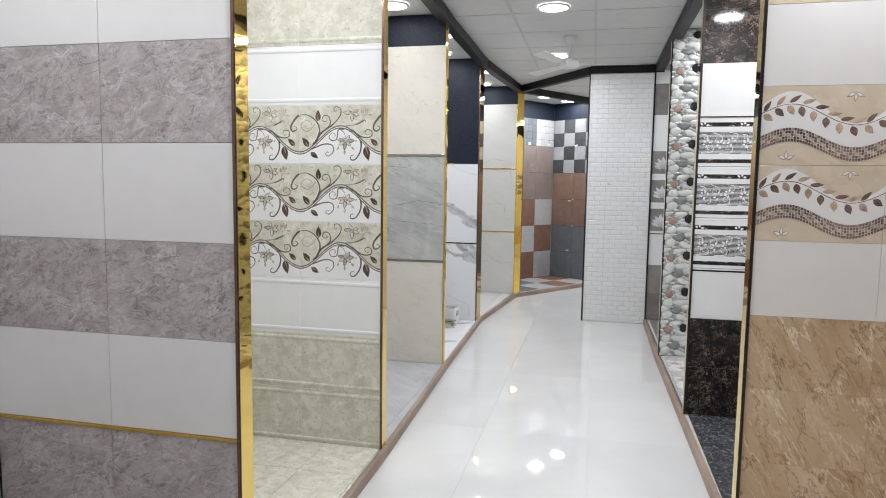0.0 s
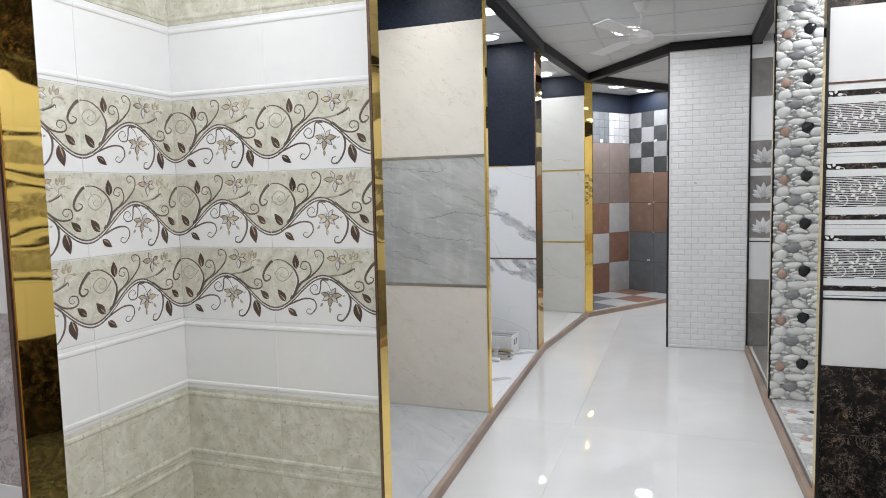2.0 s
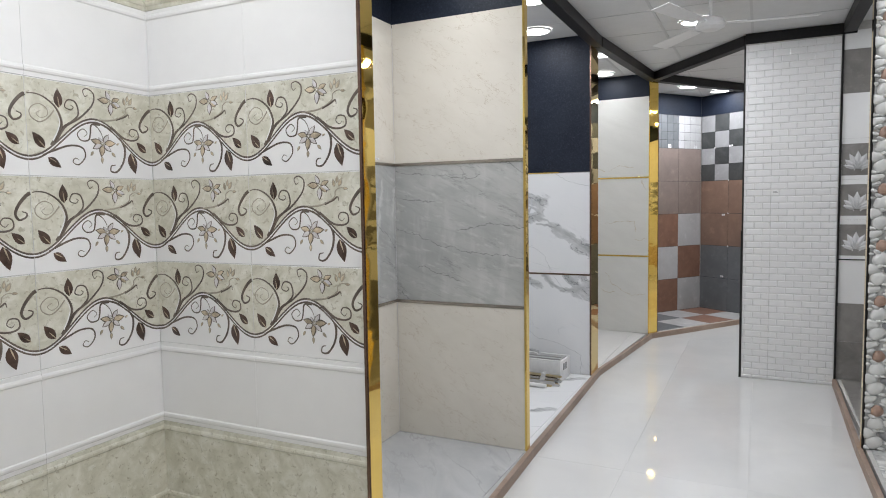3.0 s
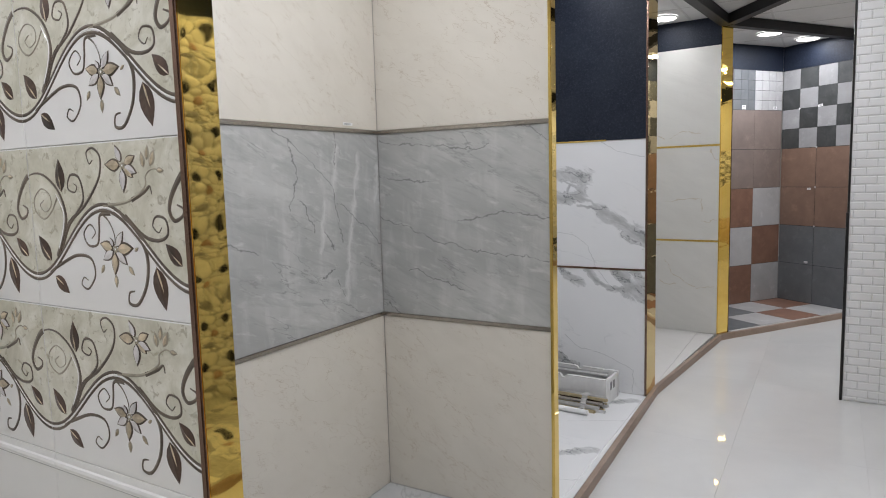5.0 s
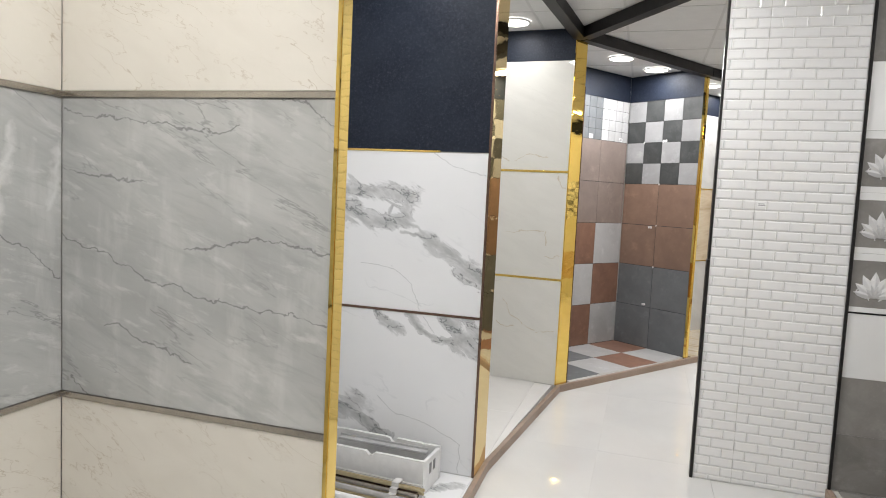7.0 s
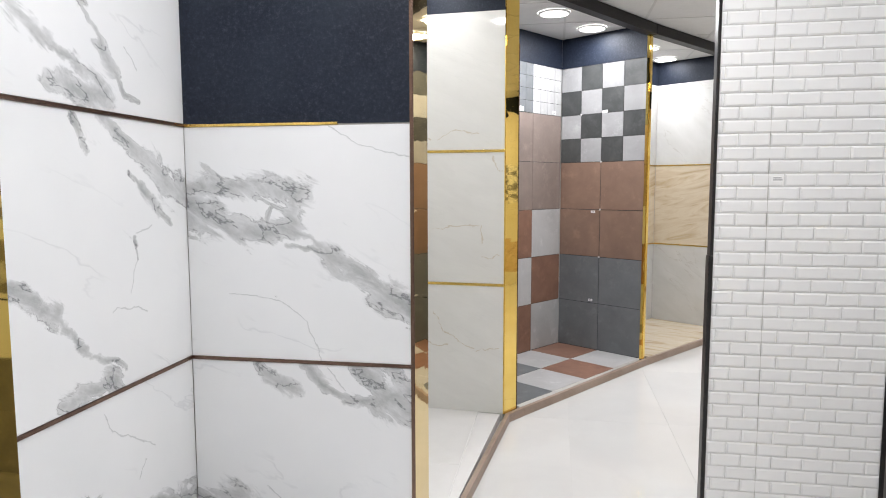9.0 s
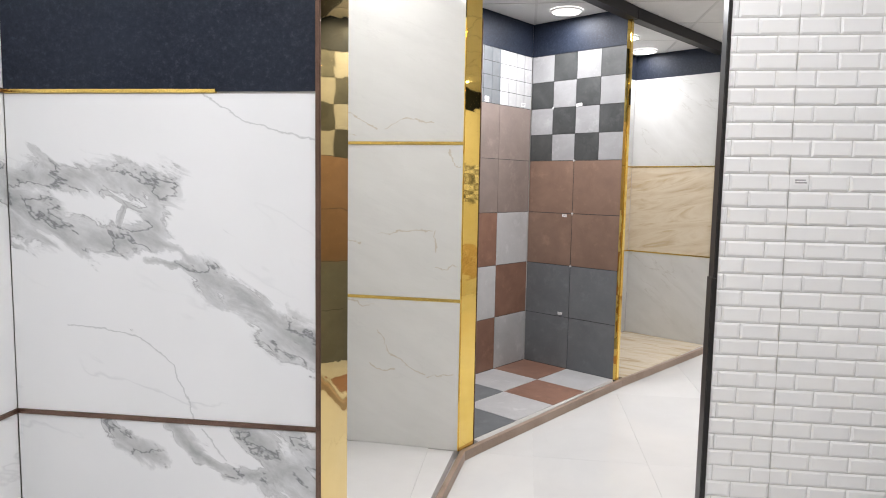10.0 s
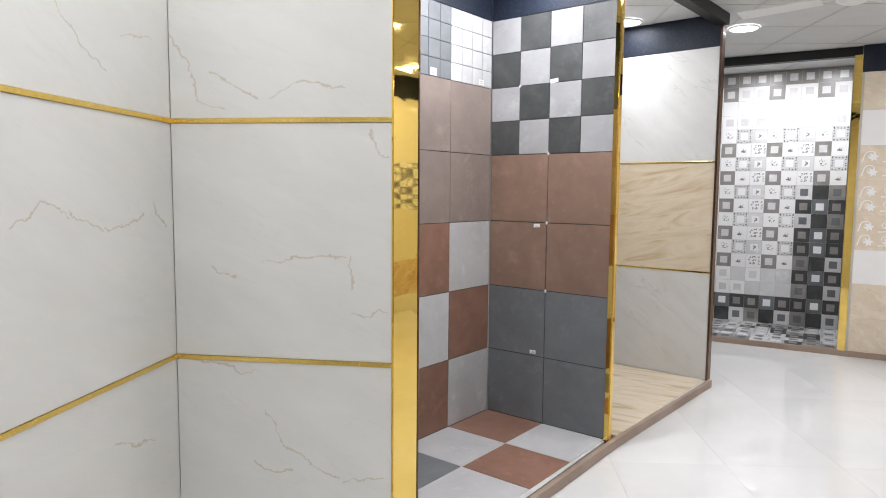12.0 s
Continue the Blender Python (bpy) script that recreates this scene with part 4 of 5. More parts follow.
# ---- printed and relief tiles ----
def ribbon(bm, pts, width, mi=0, z=.0002, rise=.0010, taper=False):
    """A slightly raised line along points on the face of a tile."""
    pts = [Vector(p) for p in pts]
    rows = []
    n = len(pts)
    for i, p in enumerate(pts):
        d = (pts[min(i + 1, n - 1)] - pts[max(i - 1, 0)])
        d = d.normalized() if d.length > 1e-9 else Vector((1, 0))
        w = width * (1 - .75 * i / (n - 1)) if taper else width
        s = Vector((-d.y, d.x)) * w / 2
        rows.append([bm.verts.new((*(p + s), z)), bm.verts.new((*p, z + rise)), bm.verts.new((*(p - s), z))])
    for a, b in zip(rows, rows[1:]):
        for k in (0, 1):
            f = bm.faces.new((a[k], a[k + 1], b[k + 1], b[k]))
            f.material_index = mi


def curl(start, centre, r, turns=1.6, way=1, n=34):
    """A tendril that leaves start and winds into a spiral round centre."""
    s, c = Vector(start), Vector(centre)
    a0 = math.atan2(s.y - c.y, s.x - c.x) + way * 1.0
    head = c + Vector((math.cos(a0), math.sin(a0))) * r
    t = Vector((-math.sin(a0), math.cos(a0))) * way
    mid = head - t * (head - s).length * .55
    pts = [s * (1 - k) ** 2 + mid * 2 * k * (1 - k) + head * k * k for k in [i / 9 for i in range(9)]]
    for i in range(n):
        k = i / (n - 1)
        a = a0 + way * k * turns * 2 * math.pi
        pts.append(c + Vector((math.cos(a), math.sin(a))) * r * (1 - .82 * k))
    return pts


def leaf(bm, x, y, length, deg, width=.45, mi=0, z=.0003, rise=.0012):
    a = radians(deg)
    d, s = Vector((math.cos(a), math.sin(a))), Vector((-math.sin(a), math.cos(a)))
    o = Vector((x, y))
    left, mid, right = [], [], []
    for i in range(7):
        k = i / 6
        w = width * length * .5 * math.sin(math.pi * k ** .8) if 0 < i < 6 else 0
        p = o + d * length * k
        left.append(p + s * w), mid.append(p), right.append(p - s * w)
    vm = [bm.verts.new((*p, z + rise * math.sin(math.pi * i / 6))) for i, p in enumerate(mid)]
    vl = [bm.verts.new((*p, z)) for p in left[1:-1]]
    vr = [bm.verts.new((*p, z)) for p in right[1:-1]]
    for side in (vl, vr):
        ring = [vm[0]] + side + [vm[-1]]
        for i in range(6):
            q = [vm[i], vm[i + 1], ring[i + 1], ring[i]]
            q = list(dict.fromkeys(q))
            f = bm.faces.new(q if side is vr else q[::-1])
            f.material_index = mi


def petals(bm, x, y, r, n, mi, turn=0, width=.5, spread=360):
    for i in range(n):
        leaf(bm, x, y, r, turn + spread * i / n, width, mi)


def finish(name, bm, mats):
    bmesh.ops.recalc_face_normals(bm, faces=bm.faces)
    for f in bm.faces:
        if f.normal.z < 0:
            f.normal_flip()
    me = bpy.data.meshes.new(name)
    bm.to_mesh(me)
    bm.free()
    for x in mats:
        me.materials.append(x)
    return me


VW, VH = .4495, .298


def vine_wave(u):
    return .120 - .066 * math.cos(2 * math.pi * u / VW)


def smooth(ctrl, n=9):
    """A smooth path through a few points."""
    p = [Vector(c) for c in ctrl]
    p = [p[0] * 2 - p[1]] + p + [p[-1] * 2 - p[-2]]
    out = []
    for a, b, c, d in zip(p, p[1:], p[2:], p[3:]):
        for i in range(n):
            t = i / n
            out.append(.5 * (2 * b + (c - a) * t + (2 * a - 5 * b + 4 * c - d) * t * t + (3 * b - a - 3 * c + d) * t ** 3))
    return out + [p[-2]]


def spiral(cx, cy, r, deg, turns, way=1, n=30):
    return [(cx + r * (1 - .85 * i / n) * math.cos(radians(deg) + way * turns * 2 * math.pi * i / n), cy + r * (1 - .85 * i / n) * math.sin(radians(deg) + way * turns * 2 * math.pi * i / n)) for i in range(n + 1)]


def vine_print():
    """Olive ground above a wavy stem, with tendrils, leaves and flowers: the print of one vine tile."""
    bm = bmesh.new()
    us = [(VW - .0009) * i / 40 for i in range(41)]
    edge = lambda u: min(max(u, .0004), VW - .0014)
    lo = [bm.verts.new((edge(u), vine_wave(u), .0001)) for u in us]
    hi = [bm.verts.new((edge(u), VH - .003, .0001)) for u in us]
    for i in range(40):
        bm.faces.new((lo[i], lo[i + 1], hi[i + 1], hi[i])).material_index = 3

    def line(pts, width, mi, taper=True):
        """Draw a line where it lies on the tile, and what passes an end once more at the other end."""
        for ox in (-VW, 0, VW):
            run = []
            for x, y in list(pts) + [(99, 99)]:
                if -.0001 < x + ox < VW - .0008 and .003 < y < VH - .004:
                    run.append((x + ox, y))
                else:
                    if len(run) > 2:
                        ribbon(bm, run, width * 1.35, mi, taper=taper)
                    run = []

    def place(fn, x, *rest):
        fn(bm, (x * VW) % VW, *rest)

    s = lambda c: smooth([(x * VW, y) for x, y in c])
    line([(u, vine_wave(u) + .0052) for u in us], .0046, 0, False)
    line([(u, vine_wave(u) - .0052) for u in us], .0042, 0, False)
    line([(u, vine_wave(u)) for u in us], .0035, 5, False)
    # the broad arch with its inner spiral, and the stems that fan out of the rise
    line(s([(1.165, .095), (1.228, .140), (1.246, .177), (1.20, .219), (1.10, .247), (.997, .245), (.925, .215), (.892, .184), (.914, .165), (.957, .171), (.968, .183), (.935, .190)]), .0086, 0)
    line(s([(1.18, .110), (1.218, .145), (1.232, .177), (1.19, .211)]), .0044, 5)
    line(s([(1.197, .204), (1.146, .178), (1.088, .165), (1.032, .179), (1.028, .202), (1.083, .220), (1.141, .210), (1.148, .189), (1.101, .178), (1.07, .190), (1.10, .200)]), .0036, 1)
    line(s([(1.22, .125), (1.261, .155), (1.326, .176), (1.377, .202), (1.359, .238), (1.301, .243), (1.277, .221), (1.319, .213), (1.341, .222), (1.322, .228)]), .0058, 0)
    line(s([(1.20, .110), (1.275, .158), (1.388, .191), (1.488, .236), (1.506, .272), (1.462, .288), (1.422, .281), (1.435, .262), (1.459, .268)]), .0060, 0)
    line(s([(1.19, .105), (1.25, .152), (1.30, .172)]), .0050, 2)
    # the twig to the flower and its buds
    line(s([(1.504, .188), (1.66, .196), (1.76, .218), (1.773, .238), (1.815, .248), (1.867, .243)]), .0050, 1)
    line(s([(1.682, .198), (1.758, .211), (1.791, .220), (1.80, .207)]), .0064, 0)
    # the spiral that leaves the fall of the stem
    line(s([(1.635, .172), (1.737, .139), (1.82, .132), (1.873, .142), (1.867, .166), (1.815, .171), (1.793, .156), (1.822, .145), (1.844, .154)]), .0056, 0)
    # under the crest
    line(s([(1.546, .175), (1.477, .172), (1.464, .143), (1.446, .121), (1.388, .119), (1.362, .139), (1.406, .156), (1.439, .143), (1.413, .131)]), .0050, 0)
    line(s([(1.491, .175), (1.533, .161), (1.56, .139), (1.56, .121)]), .0030, 0)
    line(s([(1.568, .178), (1.675, .153), (1.744, .111), (1.737, .062), (1.677, .023), (1.622, .022), (1.626, .040), (1.66, .044)]), .0084, 0)
    line(s([(1.10, .066), (1.172, .079), (1.299, .099), (1.395, .095), (1.415, .066), (1.362, .040), (1.319, .047), (1.337, .060), (1.366, .055)]), .0056, 0)
    # dark leaves with a pale rib
    for x, y, ln, d in ((.232, .214, .060, 92), (.942, .092, .052, 137), (.117, .086, .060, 128), (.796, .088, .074, -76), (.135, .058, .052, -36)):
        place(leaf, x, y, ln, d, .50, 2, .0004, .0020)
        place(leaf, x + .004, y, ln * .62, d + 6, .10, 4, .0020, .0012)
    # flowers with pale petals inside dark outlines
    for x, y, arms in ((.642, .256, ((116, .034), (177, .044), (268, .042), (322, .030), (-20, .036), (22, .034))), (.560, .114, ((52, .036), (4, .046), (-40, .036), (-98, .042), (-152, .038), (168, .040), (125, .020)))):
        for i, (d, ln) in enumerate(arms):
            c, q = math.cos(radians(d)), math.sin(radians(d))
            ln = min(ln, (VH - .006 - y) / q) if q > .1 else ln
            leaf(bm, x * VW + .005 * c, y + .005 * q, ln, d, .52, 0)
            leaf(bm, x * VW + .0075 * c, y + .0075 * q, ln * .84, d, .44, 4 if i % 2 else 6, .0016)
        petals(bm, x * VW, y, .008, 6, 1, 0, .8)
        petals(bm, x * VW, y, .004, 5, 5, 0, .9)
    for x, y, ln, d in ((.766, .250, .028, 100), (.80, .252, .032, 62), (.785, .262, .026, 80), (.835, .246, .020, -5), (.482, .086, .020, -125), (.551, .070, .024, -92), (.632, .086, .022, -45), (.675, .112, .014, 30)):
        leaf(bm, x * VW, y, ln, d, .5, 1)
        leaf(bm, x * VW + .003 * math.cos(radians(d)), y + .003 * math.sin(radians(d)), ln * .7, d, .4, 4, .0014)
    return finish("vine_print", bm, [VINE, VINE_LIGHT, LEAF, OLIVE, PETAL, WHITE, PETAL_PALE])


def moulded_mesh(w, h, mat):
    """A tile with a raised rib near its lower and upper edge."""
    prof = [(0, -.010), (0, -.001), (.001, 0), (.014, .0005), (.017, .0030), (.023, .0042), (.030, .0034), (.034, 0), (h - .034, 0), (h - .030, .0034), (h - .023, .0042), (h - .017, .0030), (h - .014, .0005), (h - .001, 0), (h, -.001), (h, -.010)]
    bm = bmesh.new()
    a = [bm.verts.new((0, v, z)) for v, z in prof]
    b = [bm.verts.new((w, v, z)) for v, z in prof]
    for i in range(len(prof) - 1):
        bm.faces.new((a[i], b[i], b[i + 1], a[i + 1]))
    bm.faces.new(a[::-1])
    bm.faces.new(b)
    bmesh.ops.recalc_face_normals(bm, faces=bm.faces)
    me = bpy.data.meshes.new("moulded_tile")
    bm.to_mesh(me)
    bm.free()
    me.materials.append(mat)
    return me


VINE_ME = vine_print()
MOULD = {k.name: moulded_mesh(VW - .0008, VH - .0010, k) for k in (WHITE, OLIVE)}
B_ROWS = [OLIVE, OLIVE, WHITE, "vine", "vine", "vine", WHITE, OLIVE]
for par, mm, starts in ((wall_b, MB, (0, VW)), (back_b, BB, (1.3315 - VW, 1.3315 - 2 * VW, 1.3315 - 3 * VW))):
    for r, mat in enumerate(B_ROWS):
        v = CURB - .006 + VH * r
        for u in starts:
            m = mm @ pose(u + .0004, v + .0005, 0)
            if mat == "vine":
                t = share("vine_tile", tile_mesh(VW - .0008, VH - .0010, .010, WHITE), par, m, "white tile with an olive vine print")
                share("print", VINE_ME, t, Matrix())
            else:
                share("moulded_tile", MOULD[mat.name], par, m)
    navy(par, mm, 0, .899 if par is wall_b else 1.33, TOP)


# M: tan marble with leafy wave bands
def wave_print():
    w, h = .4485, .2895
    bm = bmesh.new()
    us = [w * i / 36 for i in range(37)]
    wave = lambda u: math.cos(2 * math.pi * (u - .11) / w)
    s = lambda u: .190 + .040 * wave(u)

    def band(lo, hi, mi, z):
        a = [bm.verts.new((u, max(.001, min(h - .001, lo(u))), z)) for u in us]
        b = [bm.verts.new((u, max(.001, min(h - .001, hi(u))), z)) for u in us]
        for i in range(36):
            bm.faces.new((a[i], a[i + 1], b[i + 1], b[i])).material_index = mi
    band(lambda u: .052 + .037 * wave(u), lambda u: .217 + .061 * wave(u), 0, .0003)
    cell = w / 44
    for k in range(5):
        for i in range(44):
            u0, u1 = cell * i + .0007, cell * (i + 1) - .0007
            v = .0525 + .0106 * k
            q = [bm.verts.new((x, max(.001, .037 * wave(x) + y), .0011)) for x, y in ((u0, v), (u1, v), (u1, v + .0094), (u0, v + .0094))]
            bm.faces.new(q).material_index = (1, 1, 4, 1, 5, 1, 3)[(i * 5 + k * 3 + i // 4) % 7]
    ribbon(bm, [(u, s(u)) for u in us], .0030, 2)
    for i in range(10):
        u = .008 + i * .0445
        d = math.degrees(math.atan2(s(u + .01) - s(u), .01))
        if u + .046 < w:
            leaf(bm, u + .004, s(u) + .006, .050, d + 30, .34, 3 if i % 2 else 2)
        leaf(bm, max(.012, u), s(u) - .005, .042, d - 62, .62, 2 if i % 2 else 3)
    for x, y, up in ((.10, .022, 1), (.325, h - .022, -1)):
        for d in (90, 25, 155):
            leaf(bm, x, y, .034, d * up, .42, 3)
            leaf(bm, x + .004 * math.cos(radians(d * up)), y + .004 * math.sin(radians(d * up)), .024, d * up, .4, 0, .0012)
    return finish("wave_print", bm, [WHITE, MOSAIC, LEAF_ROSE, LEAF_TAN, PETAL, MOSAIC_PALE])


WAVE_ME = wave_print()
M_ROWS = [CURB, .345, .645, .939, 1.235, 1.526, 1.824, 2.126, TOP]
for (v0, v1), mat in zip(zip(M_ROWS, M_ROWS[1:]), [TAN, TAN, TAN, WARM_WHITE, SAND, SAND, WARM_WHITE, SAND]):
    for u in (0, .45):
        t = lay(wall_m, MM, u, u + .45, v0, v1, mat, gap=.0006 if mat is TAN else .0014)
        if 1.2 < v0 < 1.6:
            share("print", WAVE_ME, t, Matrix(), "leafy wave and mosaic band print")
navy(wall_m, MM, 0, .92, TOP)


# K: black marble, white, and three rows of striped lace tiles
def lace_print():
    w = .4485
    bm = bmesh.new()
    for v0, v1, mi in ((.036, .058, 0), (.090, .217, 2), (.248, .273, 0)):
        box(bm, .0005, v0, -.004, w, v1, .0006, mi)
    for i in range(18):
        v = .093 + .0072 * i
        ribbon(bm, [(.001, v), (w - .001, v)], .0044, 0, .0006, .0003)
    for ox in (.02, .24):
        for st, c, r, wy in (((.0, .092), (.045, .122), .026, 1), ((.06, .214), (.090, .172), .028, -1), ((.10, .092), (.15, .122), .028, 1), ((.15, .214), (.18, .190), .020, -1), ((.0, .205), (.02, .185), .014, -1)):
            ribbon(bm, curl((ox + st[0], st[1]), (ox + c[0], c[1]), r, 1.2, wy), .0052, 2, .0012, .0012, True)
        for x, y in ((.03, .150), (.105, .145), (.165, .160), (.01, .250)):
            for d in (20, 80, 140, 200, 260):
                leaf(bm, ox + x + .010 * math.cos(radians(d)), y + .010 * math.sin(radians(d)), .020, d, .6, 2, .0012)
    for i in range(4):
        ribbon(bm, curl((.02 + .12 * i, .222), (.06 + .12 * i, .246), .018, 1.0, 1), .0034, 2, .0010, .0008, True)
        ribbon(bm, curl((.03 + .12 * i, .085), (.07 + .12 * i, .062), .016, 1.0, -1), .0034, 2, .0010, .0008, True)
    ribbon(bm, [(.001, .015), (w - .001, .015)], .003, 1, .0002, .0003)
    return finish("lace_print", bm, [BLACK_MARBLE, MID_GREY, WHITE])


LACE_ME = lace_print()
K_ROWS = [CURB, .35, .651, .943, 1.246, 1.55, 1.855, 2.165, TOP, CEIL - .002]
for (v0, v1), mat in zip(zip(K_ROWS, K_ROWS[1:]), [BLACK_MARBLE, BLACK_MARBLE, WARM_WHITE, WHITE, WHITE, WHITE, WARM_WHITE, BLACK_MARBLE, BLACK_MARBLE]):
    for u in (0, .45):
        t = lay(wall_k, MK, u, u + .45, v0, v1, mat)
        if .9 < v0 < 1.6:
            share("print", LACE_ME, t, Matrix(), "black stripes and grey lace print")
strip(wall_k, MK, 0, .92, 1.851, 1.860, BRONZE, "dark line strip", .003)
strip(wall_k, MK, 0, .92, .939, .949, BLACK_GLAZE, "black line strip", .003)


# P: pebble relief tiles
def pebbles(w, h, flat=1.0):
    rnd = random.Random(7)
    bm = bmesh.new()
    placed = [(.060, .215, .034, .031, 4, 10), (.185, .240, .043, .032, 3, 70), (.120, .085, .054, .029, 2, 8), (.195, .075, .020, .014, 2, 0), (.30, .140, .034, .030, 4, 0), (.40, .215, .042, .031, 3, 80), (.36, .05, .054, .028, 2, -8), (.055, .145, .046, .034, 0, 20), (.150, .150, .060, .032, 0, -6), (.050, .040, .048, .034, 0, 35), (.125, .275, .055, .022, 0, 5)]
    for _ in range(900):
        a = rnd.uniform(.040, .062) if _ < 400 else rnd.uniform(.012, .024)
        x, y = rnd.uniform(.006, w - .006), rnd.uniform(.006, h - .006)
        b = a * rnd.uniform(.48, .68)
        if all((x - p[0]) ** 2 / (a + p[2]) ** 2 + (y - p[1]) ** 2 / (b + p[3]) ** 2 > .62 for p in placed):
            placed.append((x, y, a, b, rnd.choice((0, 0, 0, 0, 0, 1, 1)), rnd.uniform(-25, 25)))
    for x, y, a, b, mi, d in placed:
        ca, sa = math.cos(radians(d)), math.sin(radians(d))
        rings = []
        for k, (f, z) in enumerate(((1, -.002), (.93, .006), (.72, .012), (.38, .0155))):
            rg = []
            for i in range(12):
                q = 2 * math.pi * i / 12
                wob = 1 + .10 * math.sin(2 * q + x * 90) + .06 * math.sin(3 * q + y * 70)
                px, py = a * f * wob * math.cos(q), b * f * wob * math.sin(q)
                rg.append(bm.verts.new((min(max(x + px * ca - py * sa, .0005), w), min(max(y + px * sa + py * ca, .0005), h), z * flat)))
            rings.append(rg)
        for r0, r1 in zip(rings, rings[1:]):
            for i in range(12):
                bm.faces.new((r0[i], r0[(i + 1) % 12], r1[(i + 1) % 12], r1[i])).material_index = mi
        bm.faces.new(rings[-1]).material_index = mi
    for f in bm.faces:
        f.smooth = True
    me = bpy.data.meshes.new("pebbles")
    bm.to_mesh(me)
    bm.free()
    for x in (PEB_WHITE, PEB_PALE, PEB_GREY, PEB_BLACK, PEB_BROWN):
        me.materials.append(x)
    return me


PEB_ME, PEB_FLAT = pebbles(.448, .298), pebbles(.448, .298, .15)
for r in range(8):
    for u in (0, .45):
        t = lay(wall_p, MP, u, u + .45, CURB + .3 * r, CURB + .3 * r + .3, GAP_DARK, "pebble_tile")
        share("pebbles", PEB_ME, t, Matrix(), "white, grey, black and brown pebbles in relief")
for u in (0, .45):
    t = lay(wall_p, MP, u, u + .45, CURB + 2.4, CEIL - .002, GAP_DARK, "pebble_tile")
    share("pebbles", PEB_ME, t, Matrix.Diagonal((1, .82, 1, 1)), "white, grey, black and brown pebbles in relief")
for fl in [o for o in bpy.data.objects if o.parent and o.parent.name == "booth_floor_p"]:
    share("pebbles", PEB_FLAT, fl, pose(0, 0, .0004), "flat printed pebbles")


# N: grey stone, white, and three flower bands
def flower_print():
    bm = bmesh.new()
    box(bm, .0005, .030, -.004, .4485, .262, .0005, 0)
    for x, y, r in ((.105, .085, .125), (.33, .085, .125)):
        for i, (d, k) in enumerate(((90, 1.0), (62, .95), (118, .95), (36, .85), (144, .85), (12, .75), (168, .75))):
            leaf(bm, x, y, r * k, d, .40, 2, .0012 + .0008 * (i % 2), .006)
        for d, k in ((75, .55), (105, .55), (50, .5), (130, .5)):
            leaf(bm, x, y - .008, r * k, d, .5, 1, .0040, .004)
        ribbon(bm, curl((x - .02, y - .02), (x - .06, y + .015), .028, 1.2, 1), .006, 2, .0008, .0014, True)
        ribbon(bm, curl((x + .02, y - .02), (x + .085, y + .005), .026, 1.2, -1), .006, 2, .0008, .0014, True)
    return finish("flower_print", bm, [GREY_STONE, PALE_ASH, PALE_GLAZE])


FLOWER_ME = flower_print()
N_ROWS = [CURB, .34, .632, .961, 1.258, 1.556, 1.857, 2.187, 2.504]
for (v0, v1), mat in zip(zip(N_ROWS, N_ROWS[1:]), [GREY_STONE, GREY_STONE, WHITE, WHITE, WHITE, WHITE, WHITE, GREY_STONE]):
    for u in (0, .45):
        t = lay(wall_n, MN, u, u + .45, v0, v1, mat)
        if .95 < v0 < 1.7:
            share("print", FLOWER_ME, t, Matrix(), "grey band with pale flowers")
lay(wall_n, MN, 0, .9, 2.504, 2.64, WHITE)
strip(wall_n, MN, 0, .93, .957, .966, BLACK_GLAZE, "black line strip", .003)

# H: small square tiles of many kinds
SQ = (CEIL - CURB - .004) / 18


def square_mesh(kind):
    bm = bmesh.new()
    outer, inner = {"frame": (2, 3), "dark": (0, 0), "darkframe": (0, 2), "darkwhite": (1, 4), "script": (4, 4), "feather": (4, 4), "whiteframe": (3, 1), "pale": (3, 3), "paleframe": (4, 3), "bead": (3, 4), "speck": (4, 4), "blot": (3, 4), "greyframe": (2, 1), "plain": (4, 4)}[kind]
    g = SQ - .002
    box(bm, 0, 0, -.008, g, g, 0, outer, .001)
    box(bm, .036, .036, -.004, g - .036, g - .036, .0008, inner)
    rnd = random.Random(len(kind))
    if kind == "bead":
        for i in range(5):
            for x, y in ((.016 + .029 * i, .014), (.016 + .029 * i, g - .014), (.014, .016 + .029 * i), (g - .014, .016 + .029 * i)):
                leaf(bm, x - .007, y, .015, rnd.uniform(-50, 50), .8, 0)
    if kind == "speck":
        for _ in range(18):
            x, y = .045 + .06 * rnd.random(), .045 + .06 * rnd.random()
            leaf(bm, x, y, rnd.uniform(.010, .020), rnd.choice((0, 90, 90, 180, 40)), .30, 1, .001)
    if kind == "script":
        for i in range(3):
            for j in range(4):
                leaf(bm, .032 + .028 * j, .040 + .032 * i, rnd.uniform(.020, .028), rnd.choice((0, 90, 60, 120)), .34, 1, .001)
                leaf(bm, .034 + .028 * j, .050 + .032 * i, .020, rnd.choice((0, 20, 160)), .30, 1, .0011)
    if kind == "feather":
        for i in range(7):
            leaf(bm, .070, .045, rnd.uniform(.025, .062), 20 + 17 * i, .16, 2, .001 + .0001 * i)
        leaf(bm, .045, .055, .03, 10, .5, 1, .002)
    if kind == "blot":
        for i in range(9):
            leaf(bm, .074 + rnd.gauss(0, .007), .074 + rnd.gauss(0, .007), rnd.uniform(.012, .024), 40 * i, .5, 1, .001)
    me = bpy.data.meshes.new("square_tile")
    bm.to_mesh(me)
    bm.free()
    for x in (CHAR, SLATE, GREY_STONE, PALE_GLAZE, WHITE):
        me.materials.append(x)
    return me


